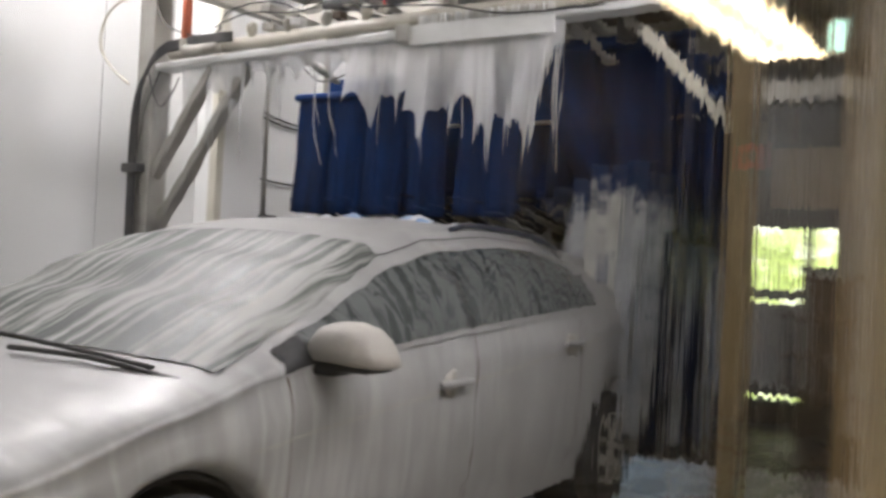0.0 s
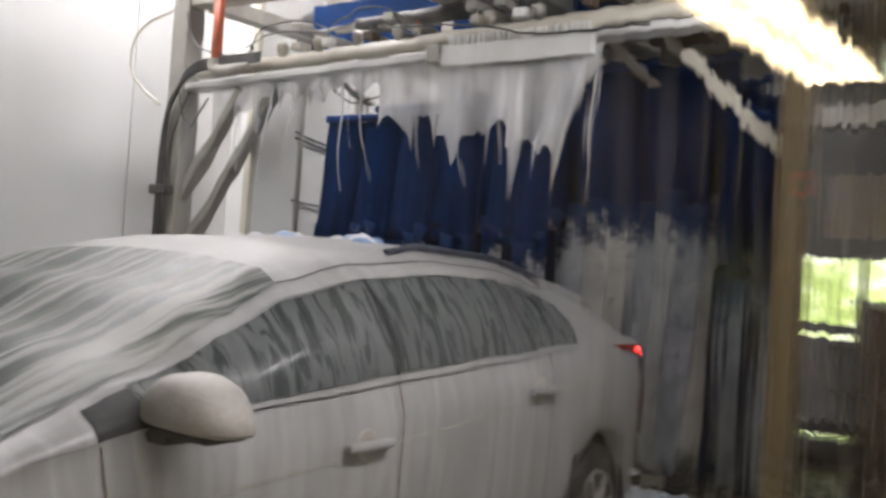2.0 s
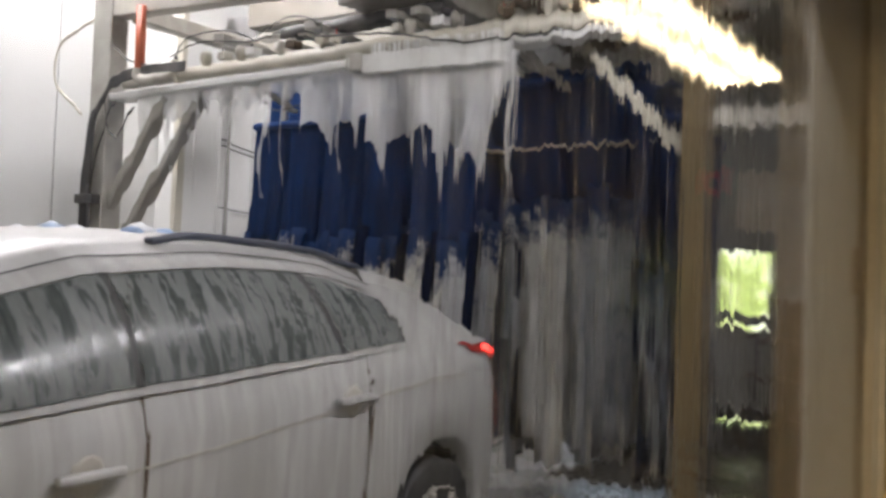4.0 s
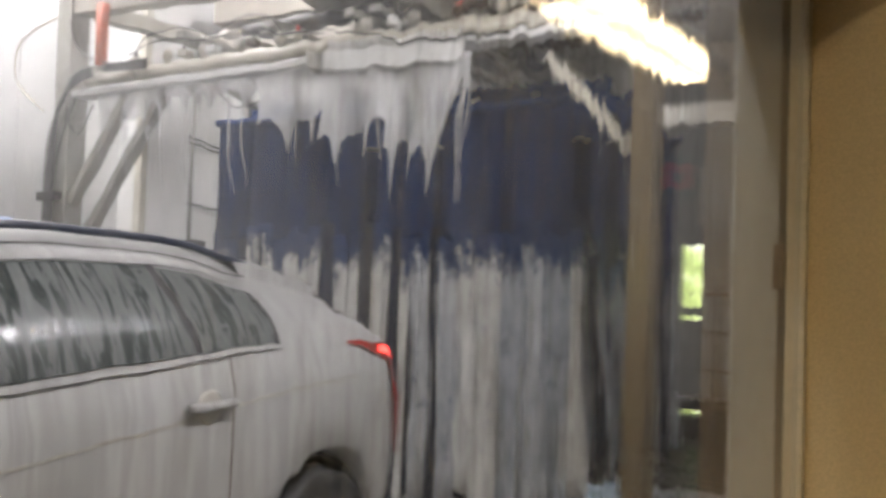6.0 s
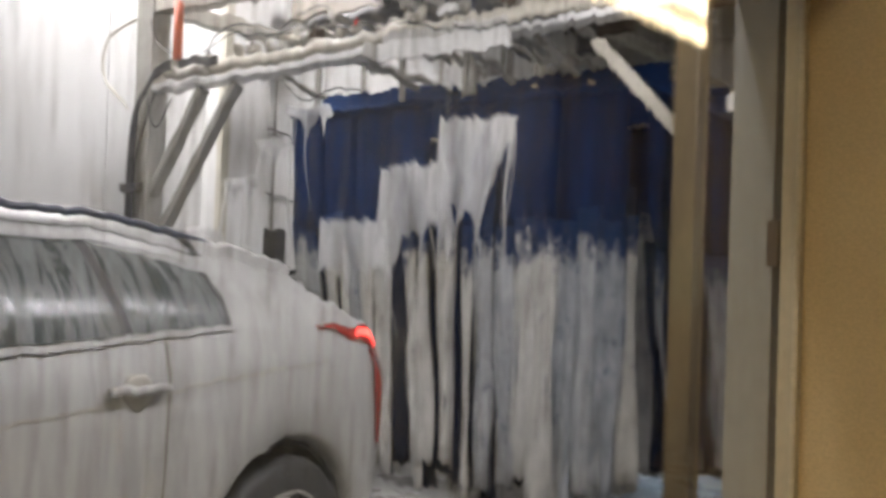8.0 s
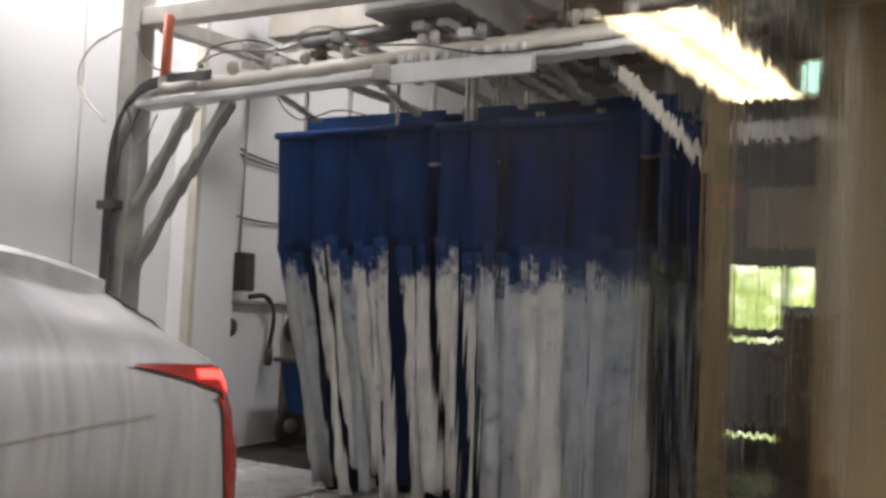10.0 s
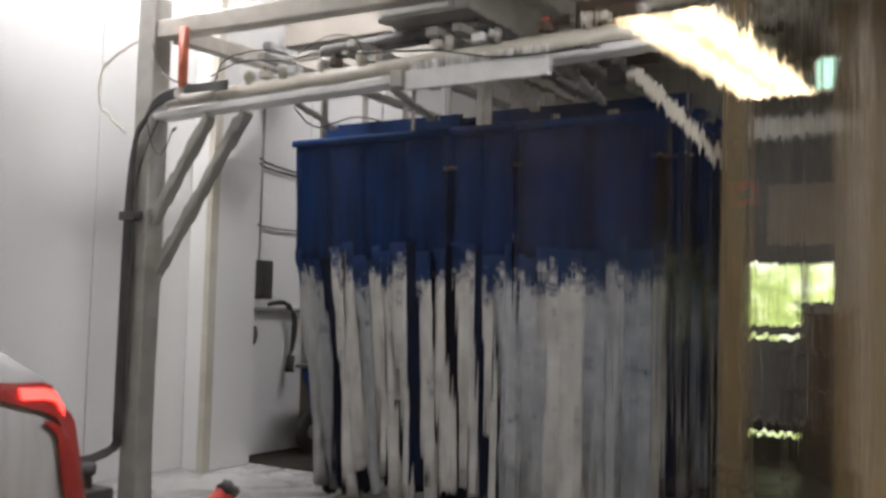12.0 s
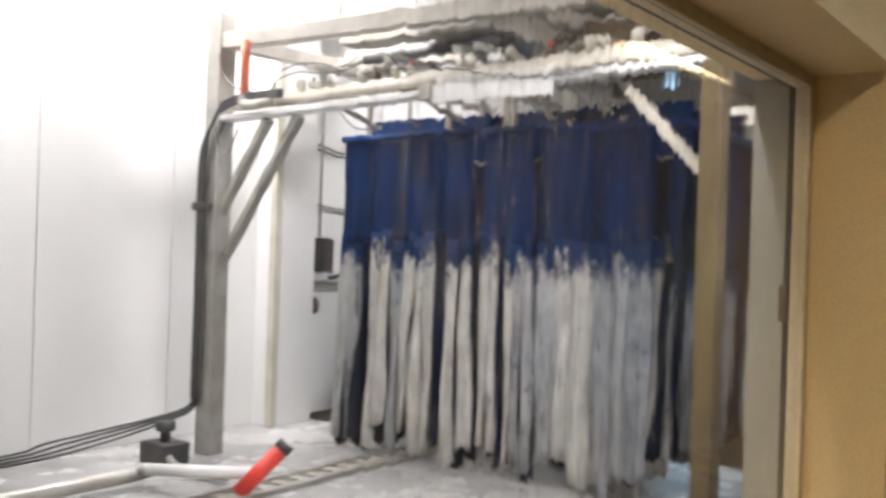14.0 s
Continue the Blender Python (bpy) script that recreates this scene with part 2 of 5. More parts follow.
def pane_glass():
    """Clear window glass: it mirrors more the flatter one looks along it, with thin runs of water on it."""
    m, nt, p, out = nodes_of("wet_window_glass")
    clear, gloss, mix = nt.nodes.new("ShaderNodeBsdfRefraction"), nt.nodes.new("ShaderNodeBsdfGlossy"), nt.nodes.new("ShaderNodeMixShader")
    clear.inputs[0].default_value = (0.96, 0.975, 0.965, 1)
    clear.inputs["Roughness"].default_value, clear.inputs["IOR"].default_value = 0.0, 1.33
    gloss.inputs["Roughness"].default_value = 0.015
    fres = nt.nodes.new("ShaderNodeFresnel")
    fres.inputs[0].default_value = 1.5
    v = coords(nt, (1, 1, 0.04))
    film, film_mix = nt.nodes.new("ShaderNodeBsdfDiffuse"), nt.nodes.new("ShaderNodeMixShader")
    film.inputs[0].default_value = (0.58, 0.61, 0.66, 1)
    # Even haze painted over the whole pane to lift the darks, thicker in streaks.
    a = ramp(nt, noise_of(nt, v, 42, 4, 0.7), [(0.50, (0.008,) * 3), (0.80, (0.05,) * 3)])
    sep = nt.nodes.new("ShaderNodeSeparateXYZ")
    nt.links.new(coords(nt, (1, 1, 1)), sep.inputs[0])
    share = nt.nodes.new("ShaderNodeMath")
    share.operation = "DIVIDE"
    nt.links.new(sep.outputs["Y"], share.inputs[0])
    share.inputs[1].default_value = 2.5
    # runs of drops where the spray reaches the glass
    drops = ramp(nt, noise_of(nt, coords(nt, (1, 1, 0.07)), 130, 5, 0.75), [(0.50, (0, 0, 0)), (0.68, (0.40,) * 3)])
    zone = ramp(nt, share.outputs[0], [(0.22, (0, 0, 0)), (0.34, (1, 1, 1)), (0.55, (1, 1, 1)), (0.75, (0.1,) * 3)])
    a = mixed(nt, zone, a, drops)
    wob = nt.nodes.new("ShaderNodeBump")
    wob.inputs["Strength"].default_value, wob.inputs["Distance"].default_value = 0.03, 0.002
    nt.links.new(noise_of(nt, v, 60, 3, 0.6), wob.inputs["Height"])
    wet = ramp(nt, share.outputs[0], [(0.2, (0, 0, 0)), (0.32, (0.05,) * 3), (0.50, (0.075,) * 3), (0.72, (0.02,) * 3)])
    tilt, lean = nt.nodes.new("ShaderNodeMath"), nt.nodes.new("ShaderNodeMath")
    tilt.operation, lean.operation = "SUBTRACT", "MULTIPLY"
    nt.links.new(noise_of(nt, coords(nt, (1, 1, 0.12)), 75, 3, 0.6), tilt.inputs[0])
    tilt.inputs[1].default_value = 0.5
    nt.links.new(tilt.outputs[0], lean.inputs[0])
    nt.links.new(wet, lean.inputs[1])
    up, total, unit = nt.nodes.new("ShaderNodeCombineXYZ"), nt.nodes.new("ShaderNodeVectorMath"), nt.nodes.new("ShaderNodeVectorMath")
    total.operation, unit.operation = "ADD", "NORMALIZE"
    nt.links.new(lean.outputs[0], up.inputs["Z"])
    nt.links.new(wob.outputs[0], total.inputs[0])
    nt.links.new(up.outputs[0], total.inputs[1])
    nt.links.new(total.outputs[0], unit.inputs[0])
    nt.links.new(unit.outputs[0], gloss.inputs["Normal"])
    nt.links.new(fres.outputs[0], mix.inputs[0])
    nt.links.new(clear.outputs[0], mix.inputs[1])
    nt.links.new(gloss.outputs[0], mix.inputs[2])
    nt.links.new(unit.outputs[0], clear.inputs["Normal"])
    nt.links.new(a, film_mix.inputs[0])
    nt.links.new(mix.outputs[0], film_mix.inputs[1])
    nt.links.new(film.outputs[0], film_mix.inputs[2])
    nt.links.new(film_mix.outputs[0], out.inputs["Surface"])
    return m


def outer_glass():
    """The weather side of the pane: clear, without ripple."""
    m, nt, p, out = nodes_of("outer_window_glass")
    clear = nt.nodes.new("ShaderNodeBsdfRefraction")
    clear.inputs["Roughness"].default_value, clear.inputs["IOR"].default_value = 0.0, 1.33
    nt.links.new(clear.outputs[0], out.inputs["Surface"])
    return m


M_PANE, M_OUTER = pane_glass(), outer_glass()


# ---- mesh helpers ----
def link_mesh(name, bm, mat, smooth=False):
    me = bpy.data.meshes.new(name)
    bmesh.ops.recalc_face_normals(bm, faces=bm.faces[:])
    if smooth:
        for f in bm.faces:
            f.smooth = True
    bm.to_mesh(me)
    bm.free()
    me.materials.append(mat)
    return new(name, me)


def part(name, bm, mat, parent, label="", smooth=False):
    ob = link_mesh(name, bm, mat, smooth)
    ob.parent = parent
    return tagged(ob, label)


def thing(name, label, category, place=(0, 0, 0), group="", kind=""):
    ob = new(name)
    ob.empty_display_size = 0.1
    ob.location = place
    return tagged(ob, label, category, group, kind)


def structure(name, bm, mat, label, category):
    return tagged(link_mesh(name, bm, mat), label, category, "", "structure")


def box(bm, a, b, bevel=0.0):
    r = bmesh.ops.create_cube(bm, size=1)
    lo, hi = Vector(a), Vector(b)
    for v in r["verts"]:
        v.co = Vector((lo[i] + (v.co[i] + 0.5) * (hi[i] - lo[i]) for i in range(3)))
    if bevel:
        bmesh.ops.bevel(bm, geom=list({e for v in r["verts"] for e in v.link_edges}), offset=bevel, segments=2, affect="EDGES", profile=0.6)
    return bm


def boxed(a, b, bevel=0.0):
    return box(bmesh.new(), a, b, bevel)


def beam(bm, a, b, w, h, bevel=0.006):
    """A square-section bar from a to b."""
    a, b = Vector(a), Vector(b)
    d = b - a
    r = bmesh.ops.create_cube(bm, size=1)
    m = Matrix.Translation((a + b) / 2) @ d.to_track_quat("Y", "Z").to_matrix().to_4x4() @ Matrix.Diagonal((w, d.length, h, 1))
    bmesh.ops.transform(bm, matrix=m, verts=r["verts"])
    if bevel:
        bmesh.ops.bevel(bm, geom=list({e for v in r["verts"] for e in v.link_edges}), offset=bevel, segments=1, affect="EDGES")
    return bm


def barred(a, b, w, h=None, bevel=0.006):
    return beam(bmesh.new(), a, b, w, h or w, bevel)


def tube(points, r, sides=10, bm=None):
    """A round tube through points, smoothed."""
    bm = bm or bmesh.new()
    pts = [Vector(p) for p in points]
    if len(pts) > 2:
        fine = []
        for i in range(len(pts) - 1):
            p0, p1, p2, p3 = pts[max(i - 1, 0)], pts[i], pts[i + 1], pts[min(i + 2, len(pts) - 1)]
            for k in range(6):
                t = k / 6
                fine.append(0.5 * ((2 * p1) + (p2 - p0) * t + (2 * p0 - 5 * p1 + 4 * p2 - p3) * t * t + (3 * p1 - p0 - 3 * p2 + p3) * t ** 3))
        pts = fine + [pts[-1]]
    rings, up = [], Vector((0.123, 0.31, 0.94)).normalized()
    for i, p in enumerate(pts):
        d = (pts[min(i + 1, len(pts) - 1)] - pts[max(i - 1, 0)]).normalized()
        s = d.cross(up).normalized()
        u = s.cross(d)
        rings.append([bm.verts.new(p + (s * math.cos(2 * math.pi * k / sides) + u * math.sin(2 * math.pi * k / sides)) * r) for k in range(sides)])
    for a, b in zip(rings, rings[1:]):
        for k in range(sides):
            bm.faces.new((a[k], a[(k + 1) % sides], b[(k + 1) % sides], b[k]))
    bm.faces.new(rings[0])
    bm.faces.new(rings[-1])
    return bm


def lathe(profile, axis="X", sides=32, bm=None, at=(0, 0, 0)):
    """Turns a profile of (radius, along) round the axis."""
    bm = bm or bmesh.new()
    rings = []
    for r, h in profile:
        ring = []
        for k in range(sides):
            c, s = r * math.cos(2 * math.pi * k / sides), r * math.sin(2 * math.pi * k / sides)
            co = {"X": (h, c, s), "Y": (c, h, s), "Z": (c, s, h)}[axis]
            ring.append(bm.verts.new(Vector(at) + Vector(co)))
        rings.append(ring)
    for a, b in zip(rings, rings[1:]):
        for k in range(sides):
            bm.faces.new((a[k], a[(k + 1) % sides], b[(k + 1) % sides], b[k]))
    bm.faces.new(rings[0])
    bm.faces.new(rings[-1])
    return bm


# ---- the bay ----
Y0, Y1 = -7.0, 11.0
structure("ground", boxed((-60, -60, -0.3), (60, 90, 0.0)), M_GRASS, "green lawn that surrounds the building", "ground")
structure("floor", boxed((WALL_W - 0.2, Y0, 0.004), (-0.32, Y1, FLOOR)), M_FLOOR, "wet grey concrete floor of the wash bay", "floor")
wall = structure("wall_west", boxed((WALL_W - 0.2, Y0, FLOOR), (WALL_W, Y1, 4.1)), M_WALL, "white wet panelled wall of the wash bay", "wall")
structure("ceiling", boxed((WALL_W - 0.2, Y0, 4.1), (1.95, Y1, 4.25)), M_CEIL, "grey painted ceiling of the wash bay", "ceiling")
bm = boxed((WALL_W - 0.2, Y0 - 0.2, FLOOR), (-3.9, Y0, 4.1))
box(bm, (-1.0, Y0 - 0.2, FLOOR), (-0.32, Y0, 4.1))
box(bm, (-3.9, Y0 - 0.2, 3.0), (-1.0, Y0, 4.1))
structure("wall_south", bm, M_WALL, "white end wall with the exit opening", "wall")
bm = boxed((WALL_W - 0.2, Y1, FLOOR), (-4.36, Y1 + 0.2, 4.1))
box(bm, (-3.1, Y1, FLOOR), (-0.32, Y1 + 0.2, 4.1))
box(bm, (-4.36, Y1, 2.7), (-3.1, Y1 + 0.2, 3.61))
box(bm, (-4.36, Y1, 3.85), (-3.1, Y1 + 0.2, 4.1))
box(bm, (-4.16, Y1, 3.61), (-3.1, Y1 + 0.2, 3.85))
structure("wall_north", bm, M_CEIL, "grey end wall with the entrance opening", "wall")

# green outside the hall window: its sunlight is painted as blotched colour that glows
m, nt, p, out = nodes_of("glowing_foliage_backdrop")
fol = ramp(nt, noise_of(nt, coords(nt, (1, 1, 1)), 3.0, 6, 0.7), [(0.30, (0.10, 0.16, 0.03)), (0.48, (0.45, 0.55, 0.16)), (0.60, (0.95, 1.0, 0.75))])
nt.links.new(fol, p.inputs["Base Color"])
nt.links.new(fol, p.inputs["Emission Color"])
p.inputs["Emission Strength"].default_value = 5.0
structure("backdrop", boxed((0.1, 10.6, 0.0), (3.6, 10.7, 3.4)), m, "glowing backdrop with sunlit greenery painted on, outside the hall window", "backdrop")

win = tagged(new("window_3"), "small high window with a dark cross bar, bright daylight behind", "window", "", "structure")
part("muntin", boxed((-4.27, Y1 + 0.05, 3.61), (-4.25, Y1 + 0.08, 3.85)), M_DARK, win)
part("muntin", boxed((-4.36, Y1 + 0.081, 3.77), (-4.16, Y1 + 0.10, 3.79)), M_DARK, win)

# wall panels with narrow seams
y = Y0
while y < Y1 - 0.01:
    part("panel", boxed((WALL_W + 0.001, y + 0.004, FLOOR + 0.62 if y > 5.2 else FLOOR + 0.002), (WALL_W + 0.014, y + 0.996, 4.098), 0.003), M_WALL, wall)
    y += 1.0
structure("baseboard", boxed((WALL_W + 0.001, 5.3, FLOOR), (WALL_W + 0.012, Y1, FLOOR + 0.615)), M_DIRTY, "stained lower strip of the far wall", "wall base")
pil = structure("pilaster", boxed((WALL_W + 0.015, 4.78, FLOOR), (-4.62, 5.19, 4.09), 0.008), M_WALL, "white clad pilaster beside the frame", "pilaster")
part("corner_strip", boxed((-4.66, 4.75, FLOOR), (-4.60, 4.81, 4.085), 0.004), M_PIPE, pil, "cream edge strip")

# ---- observation wall with its window ----
WY0, WY1, WZ0, WZ1, FACE = -3.2, 2.52, 0.5, 2.005, 0.055
bm = boxed((-0.32, Y0, 0.0), (FACE, WY0, 4.1))
box(bm, (-0.32, WY1, 0.0), (FACE, Y1 + 0.2, 4.1))
box(bm, (-0.32, WY0, 0.0), (FACE, WY1, WZ0))
box(bm, (-0.32, WY0, WZ1), (FACE, WY1, 4.1))
structure("wall_east", bm, M_BEIGE, "beige painted observation wall with a deep window opening", "wall")
structure("bay_cladding", boxed((-0.335, -6.9, 2.02), (-0.322, Y1, 4.098)), M_WALL, "white cladding on the bay side of the wall", "wall")
structure("bay_cladding", boxed((-0.335, WY1 + 0.05, FLOOR), (-0.322, Y1, 2.016)), M_WALL, "white cladding on the bay side of the wall", "wall")
win = tagged(new("window_1"), "long observation window with wet glass and cream frame", "window", "", "structure")
bm = boxed((GLASS - 0.035, WY1 - 0.035, WZ0), (GLASS + 0.012, WY1 - 0.001, WZ1), 0.004)
part("window_frame", bm, M_TRIM, win, "cream painted frame upright")
part("window_frame", boxed((GLASS - 0.035, WY0, WZ1 - 0.035), (GLASS + 0.012, WY1 - 0.036, WZ1 - 0.001), 0.004), M_TRIM, win, "cream painted frame head")
part("window_sill", boxed((GLASS - 0.08, WY0, WZ0), (FACE + 0.03, WY1 - 0.036, WZ0 + 0.03), 0.004), M_TRIM, win, "cream painted sill")
part("gasket", boxed((GLASS - 0.052, WY1 - 0.03, WZ0 + 0.03), (GLASS - 0.036, WY1 - 0.001, WZ1 - 0.001)), M_RUBBER, win, "black rubber gasket")
part("gasket", boxed((GLASS - 0.052, WY0, WZ1 - 0.03), (GLASS - 0.036, WY1 - 0.031, WZ1 - 0.001)), M_RUBBER, win, "black rubber gasket")
part("jamb", boxed((-0.318, WY1 - 0.02, WZ0 + 0.03), (GLASS - 0.053, WY1 - 0.002, WZ1 - 0.002), 0.003), M_JAMB, win, "grey weathered jamb")
part("latch", boxed((GLASS - 0.06, WY1 - 0.05, 1.33), (GLASS - 0.036, WY1 - 0.031, 1.43), 0.004), M_BROWN, win, "small brown latch")
bm = boxed((GLASS - 0.006, WY0, WZ0 + 0.031), (GLASS, WY1 - 0.036, WZ1 - 0.036))
me = bpy.data.meshes.new("pane")
bm.normal_update()
for f in bm.faces:
    f.material_index = 0 if f.normal.x > 0.5 else 1
bm.to_mesh(me)
bm.free()
me.materials.append(M_PANE)
me.materials.append(M_OUTER)
pane = tagged(new("pane", me), "clear wet glass pane")
pane.parent = win
pane.visible_shadow = False



# ---- the hall behind the window ----
HX, HY = 1.75, 8.0
structure("hall_floor", boxed((FACE, -5.0, 0.004), (HX, HY, FLOOR)), M_HALLFLOOR, "brown tiled hall floor", "floor")
structure("hall_ceiling", boxed((FACE + 0.001, -5.0, 2.69), (HX, HY, 2.77)), M_HALLCEIL, "brown hall ceiling", "ceiling")
structure("hall_wall", boxed((HX, -5.0, 0.0), (HX + 0.2, HY + 0.2, 4.1)), M_HALLWALL, "hall wall opposite the window, its brown darkened to dim its reflection", "wall")
structure("hall_back_wall", boxed((FACE + 0.001, -5.2, 0.0), (HX + 0.2, -5.0, 4.1)), M_BEIGE, "beige painted wall that closes the hall", "wall")
bm = boxed((FACE + 0.001, HY, 0.0), (0.72, HY + 0.15, 4.1))
box(bm, (1.62, HY, 0.0), (HX - 0.001, HY + 0.15, 4.1))
box(bm, (0.72, HY, 1.71), (1.62, HY + 0.15, 4.1))
box(bm, (0.72, HY, 0.0), (1.62, HY + 0.15, 0.25))
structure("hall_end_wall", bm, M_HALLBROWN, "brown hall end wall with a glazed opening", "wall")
win = tagged(new("window_2"), "glazed hall window with dark rails and sunlit green outside", "window", "", "structure")
for z0, z1 in ((0.25, 0.30), (0.345, 1.07), (1.11, 1.18), (1.68, 1.71)):
    part("rail", boxed((0.72, HY + 0.03, z0), (1.62, HY + 0.09, z1), 0.004), M_DARK, win)
for x in (0.72, 1.12, 1.57):
    part("stile", boxed((x, HY + 0.022, 0.301), (x + 0.045, HY + 0.098, 1.679), 0.004), M_DARK, win)
cb = thing("hall_cabinet", "dark brown cabinet below the hall window", "cabinet", (0.84, 7.75, FLOOR))
part("body", boxed((-0.25, -0.2, 0), (0.25, 0.2, 1.21), 0.01), M_HALLBROWN, cb)
part("top", boxed((-0.27, -0.22, 1.211), (0.27, 0.22, 1.24), 0.006), M_BROWN, cb)
for x in (-0.13, 0.13):
    d = part("door", boxed((x - 0.115, -0.215, 0.06), (x + 0.115, -0.201, 1.18), 0.005), M_HALLBROWN, cb)
    part("handle", boxed((x * 0.25 - 0.01, -0.235, 0.5), (x * 0.25 + 0.01, -0.216, 0.62), 0.004), M_STEEL, d)
nb = thing("notice_board", "pale notice board on the hall end wall", "notice board", (1.12, HY - 0.001, 2.07))
part("board", boxed((-0.30, -0.02, -0.24), (0.30, 0, 0.24), 0.003), M_TRIM, nb)
part("board_frame", boxed((-0.32, -0.025, 0.241), (0.32, 0, 0.265), 0.003), M_DARK, nb)
part("board_frame", boxed((-0.32, -0.025, -0.265), (0.32, 0, -0.241), 0.003), M_DARK, nb)


def troffer(x, y, z, w, l, mat, label, group):
    t = thing("ceiling_light", label, "ceiling light", (x, y, z), group)
    bm = bmesh.new()
    for a, b in (((-w / 2 - 0.03, -l / 2 - 0.03, 0), (-w / 2, l / 2 + 0.03, 0.05)), ((w / 2, -l / 2 - 0.03, 0), (w / 2 + 0.03, l / 2 + 0.03, 0.05)),
                 ((-w / 2, -l / 2 - 0.03, 0), (w / 2, -l / 2, 0.05)), ((-w / 2, l / 2, 0), (w / 2, l / 2 + 0.03, 0.05))):
        box(bm, a, b, 0.003)
    part("frame", bm, M_WHITE, t)
    part("housing", boxed((-w / 2, -l / 2, 0.025), (w / 2, l / 2, 0.05)), M_WHITE, t)
    part("diffuser", boxed((-w / 2, -l / 2, 0.012), (w / 2, l / 2, 0.022)), mat, t, "glowing prismatic diffuser")
    for x in ((-0.11, 0.11) if w > 0.4 else (0.0,)):
        part("tube_band", boxed((x - 0.055, -l / 2 + 0.04, 0.006), (x + 0.055, l / 2 - 0.04, 0.011)), {M_WARMTUBE: M_WARMBAND, M_NEARTUBE: M_NEARBAND}.get(mat, mat), t, "bright band of the tube")
    return t


hl = troffer(0.945, 5.05, 2.555, 0.45, 2.34, M_WARMTUBE, "warm fluorescent troffer under the hall ceiling", "hall lights")
hl.rotation_euler.x = math.radians(3.1)   # it hangs a little lower at one end
# An added, unseen troffer: extra light on the beige wall round the window.
troffer(0.945, -1.0, 2.635, 0.45, 2.34, M_NEARTUBE, "unseen warm troffer added to brighten the hall's beige wall", "hall lights")
# The second strip is an addition that goes with the back fill.
for x, y in ((-4.58, 3.5), (-3.3, 5.7)):
    troffer(x, y, 4.05, 0.26, 2.4, M_TUBE, "unseen white fluorescent strip under the bay ceiling", "bay lights")
# Body for the side fill; an added fixture that stays out of view.
wl = thing("added_strip_light", "unseen strip light added above the window to brighten the car's side", "wall light", (-0.336, 2.3, 2.56))
part("housing", boxed((-0.10, -1.25, -0.05), (0, 1.25, 0.07), 0.01), M_WHITE, wl)
part("tube", tube([(-0.115, -1.2, -0.03), (-0.115, 1.2, -0.03)], 0.014), M_TUBE, wl, "glowing tube", True)
al = thing("fire_alarm", "red fire alarm box on the hall end wall", "alarm", (1.60, HY - 0.001, 2.24))
part("body", boxed((-0.12, -0.06, -0.1), (0.12, 0, 0.1), 0.01), M_RED, al)
part("strobe", boxed((-0.05, -0.085, -0.05), (0.03, -0.061, 0.03), 0.008), M_DARK, al)
ex = thing("exit_sign", "small lit green sign hung from the hall ceiling", "sign", (0.39, 4.9, 2.41))
part("body", boxed((-0.12, -0.05, -0.09), (0.12, 0, 0.09), 0.006), M_WHITE, ex)
part("stem", boxed((-0.01, -0.035, 0.091), (0.01, -0.015, 0.279)), M_WHITE, ex)
part("face", boxed((-0.10, -0.056, -0.07), (0.10, -0.051, 0.07)), M_EXIT, ex, "glowing green face")

# ---- gantry frame ----
GY = 3.9
g = thing("wash_gantry", "grey steel portal frame with braces and soap pipes over the bay", "gantry")
part("post", boxed((-4.325, GY - 0.065, FLOOR), (-4.195, GY + 0.065, 2.98), 0.008), M_STEEL, g, "galvanised steel post")
part("post", boxed((-1.005, GY - 0.06, FLOOR), (-0.91, GY + 0.06, 2.98), 0.008), M_YELLOW, g, "steel post tinted ochre in place of the hall's reflection")
part("top_beam", barred((-4.20, GY, 2.79), (-0.9, GY, 2.74), 0.1, 0.1), M_RAIL, g)
part("top_beam", barred((-4.2, 5.05, 2.86), (-0.9, 5.05, 2.82), 0.1, 0.14), M_RAIL, g, "wide grey rear beam")
for x in (-4.13, -2.0, -1.0):
    part("cross_beam", barred((x, GY + 0.055, 2.77), (x, 4.995, 2.80), 0.09, 0.09), M_RAIL, g)
part("brace", barred((-4.22, GY, 1.68), (-3.80, GY, 2.27), 0.07, 0.05), M_STEEL, g)
part("brace", barred((-4.24, GY + 0.05, 1.38), (-3.58, GY + 0.05, 2.29), 0.07, 0.05), M_STEEL, g)
part("brace", barred((-1.42, GY + 0.10, 2.29), (-0.98, GY + 0.10, 1.82), 0.07, 0.05), M_PIPE, g, "pale brace")
part("spray_bar", barred((-4.19, GY, 2.29), (-0.95, GY, 2.38), 0.12, 0.035), M_WHITE, g, "pale spray bar lip")
part("soap_pipe", tube([(-4.1, GY - 0.02, 2.36), (-1.0, GY - 0.02, 2.445)], 0.032), M_PIPE, g, "cream soap pipe", True)
part("soap_pipe", tube([(-4.0, GY + 0.07, 2.41), (-1.0, GY + 0.07, 2.49)], 0.025), M_PIPE, g, "cream soap pipe", True)
part("soap_pipe", tube([(-3.2, GY + 0.16, 2.46), (-1.0, GY + 0.16, 2.52)], 0.02), M_RAIL, g, "grey pipe", True)
part("lamp_plate", boxed((-2.47, GY - 0.09, 2.27), (-1.74, GY - 0.065, 2.36), 0.004), M_WHITE, g, "white painted plate")
part("clamp", boxed((-4.37, GY - 0.115, 1.70), (-4.22, GY + 0.08, 1.75), 0.006), M_DARK, g, "dark hose clamp")
part("junction", boxed((-2.545, GY - 0.11, 2.285), (-2.475, GY - 0.02, 2.365), 0.008), M_STEEL, g, "grey junction box")
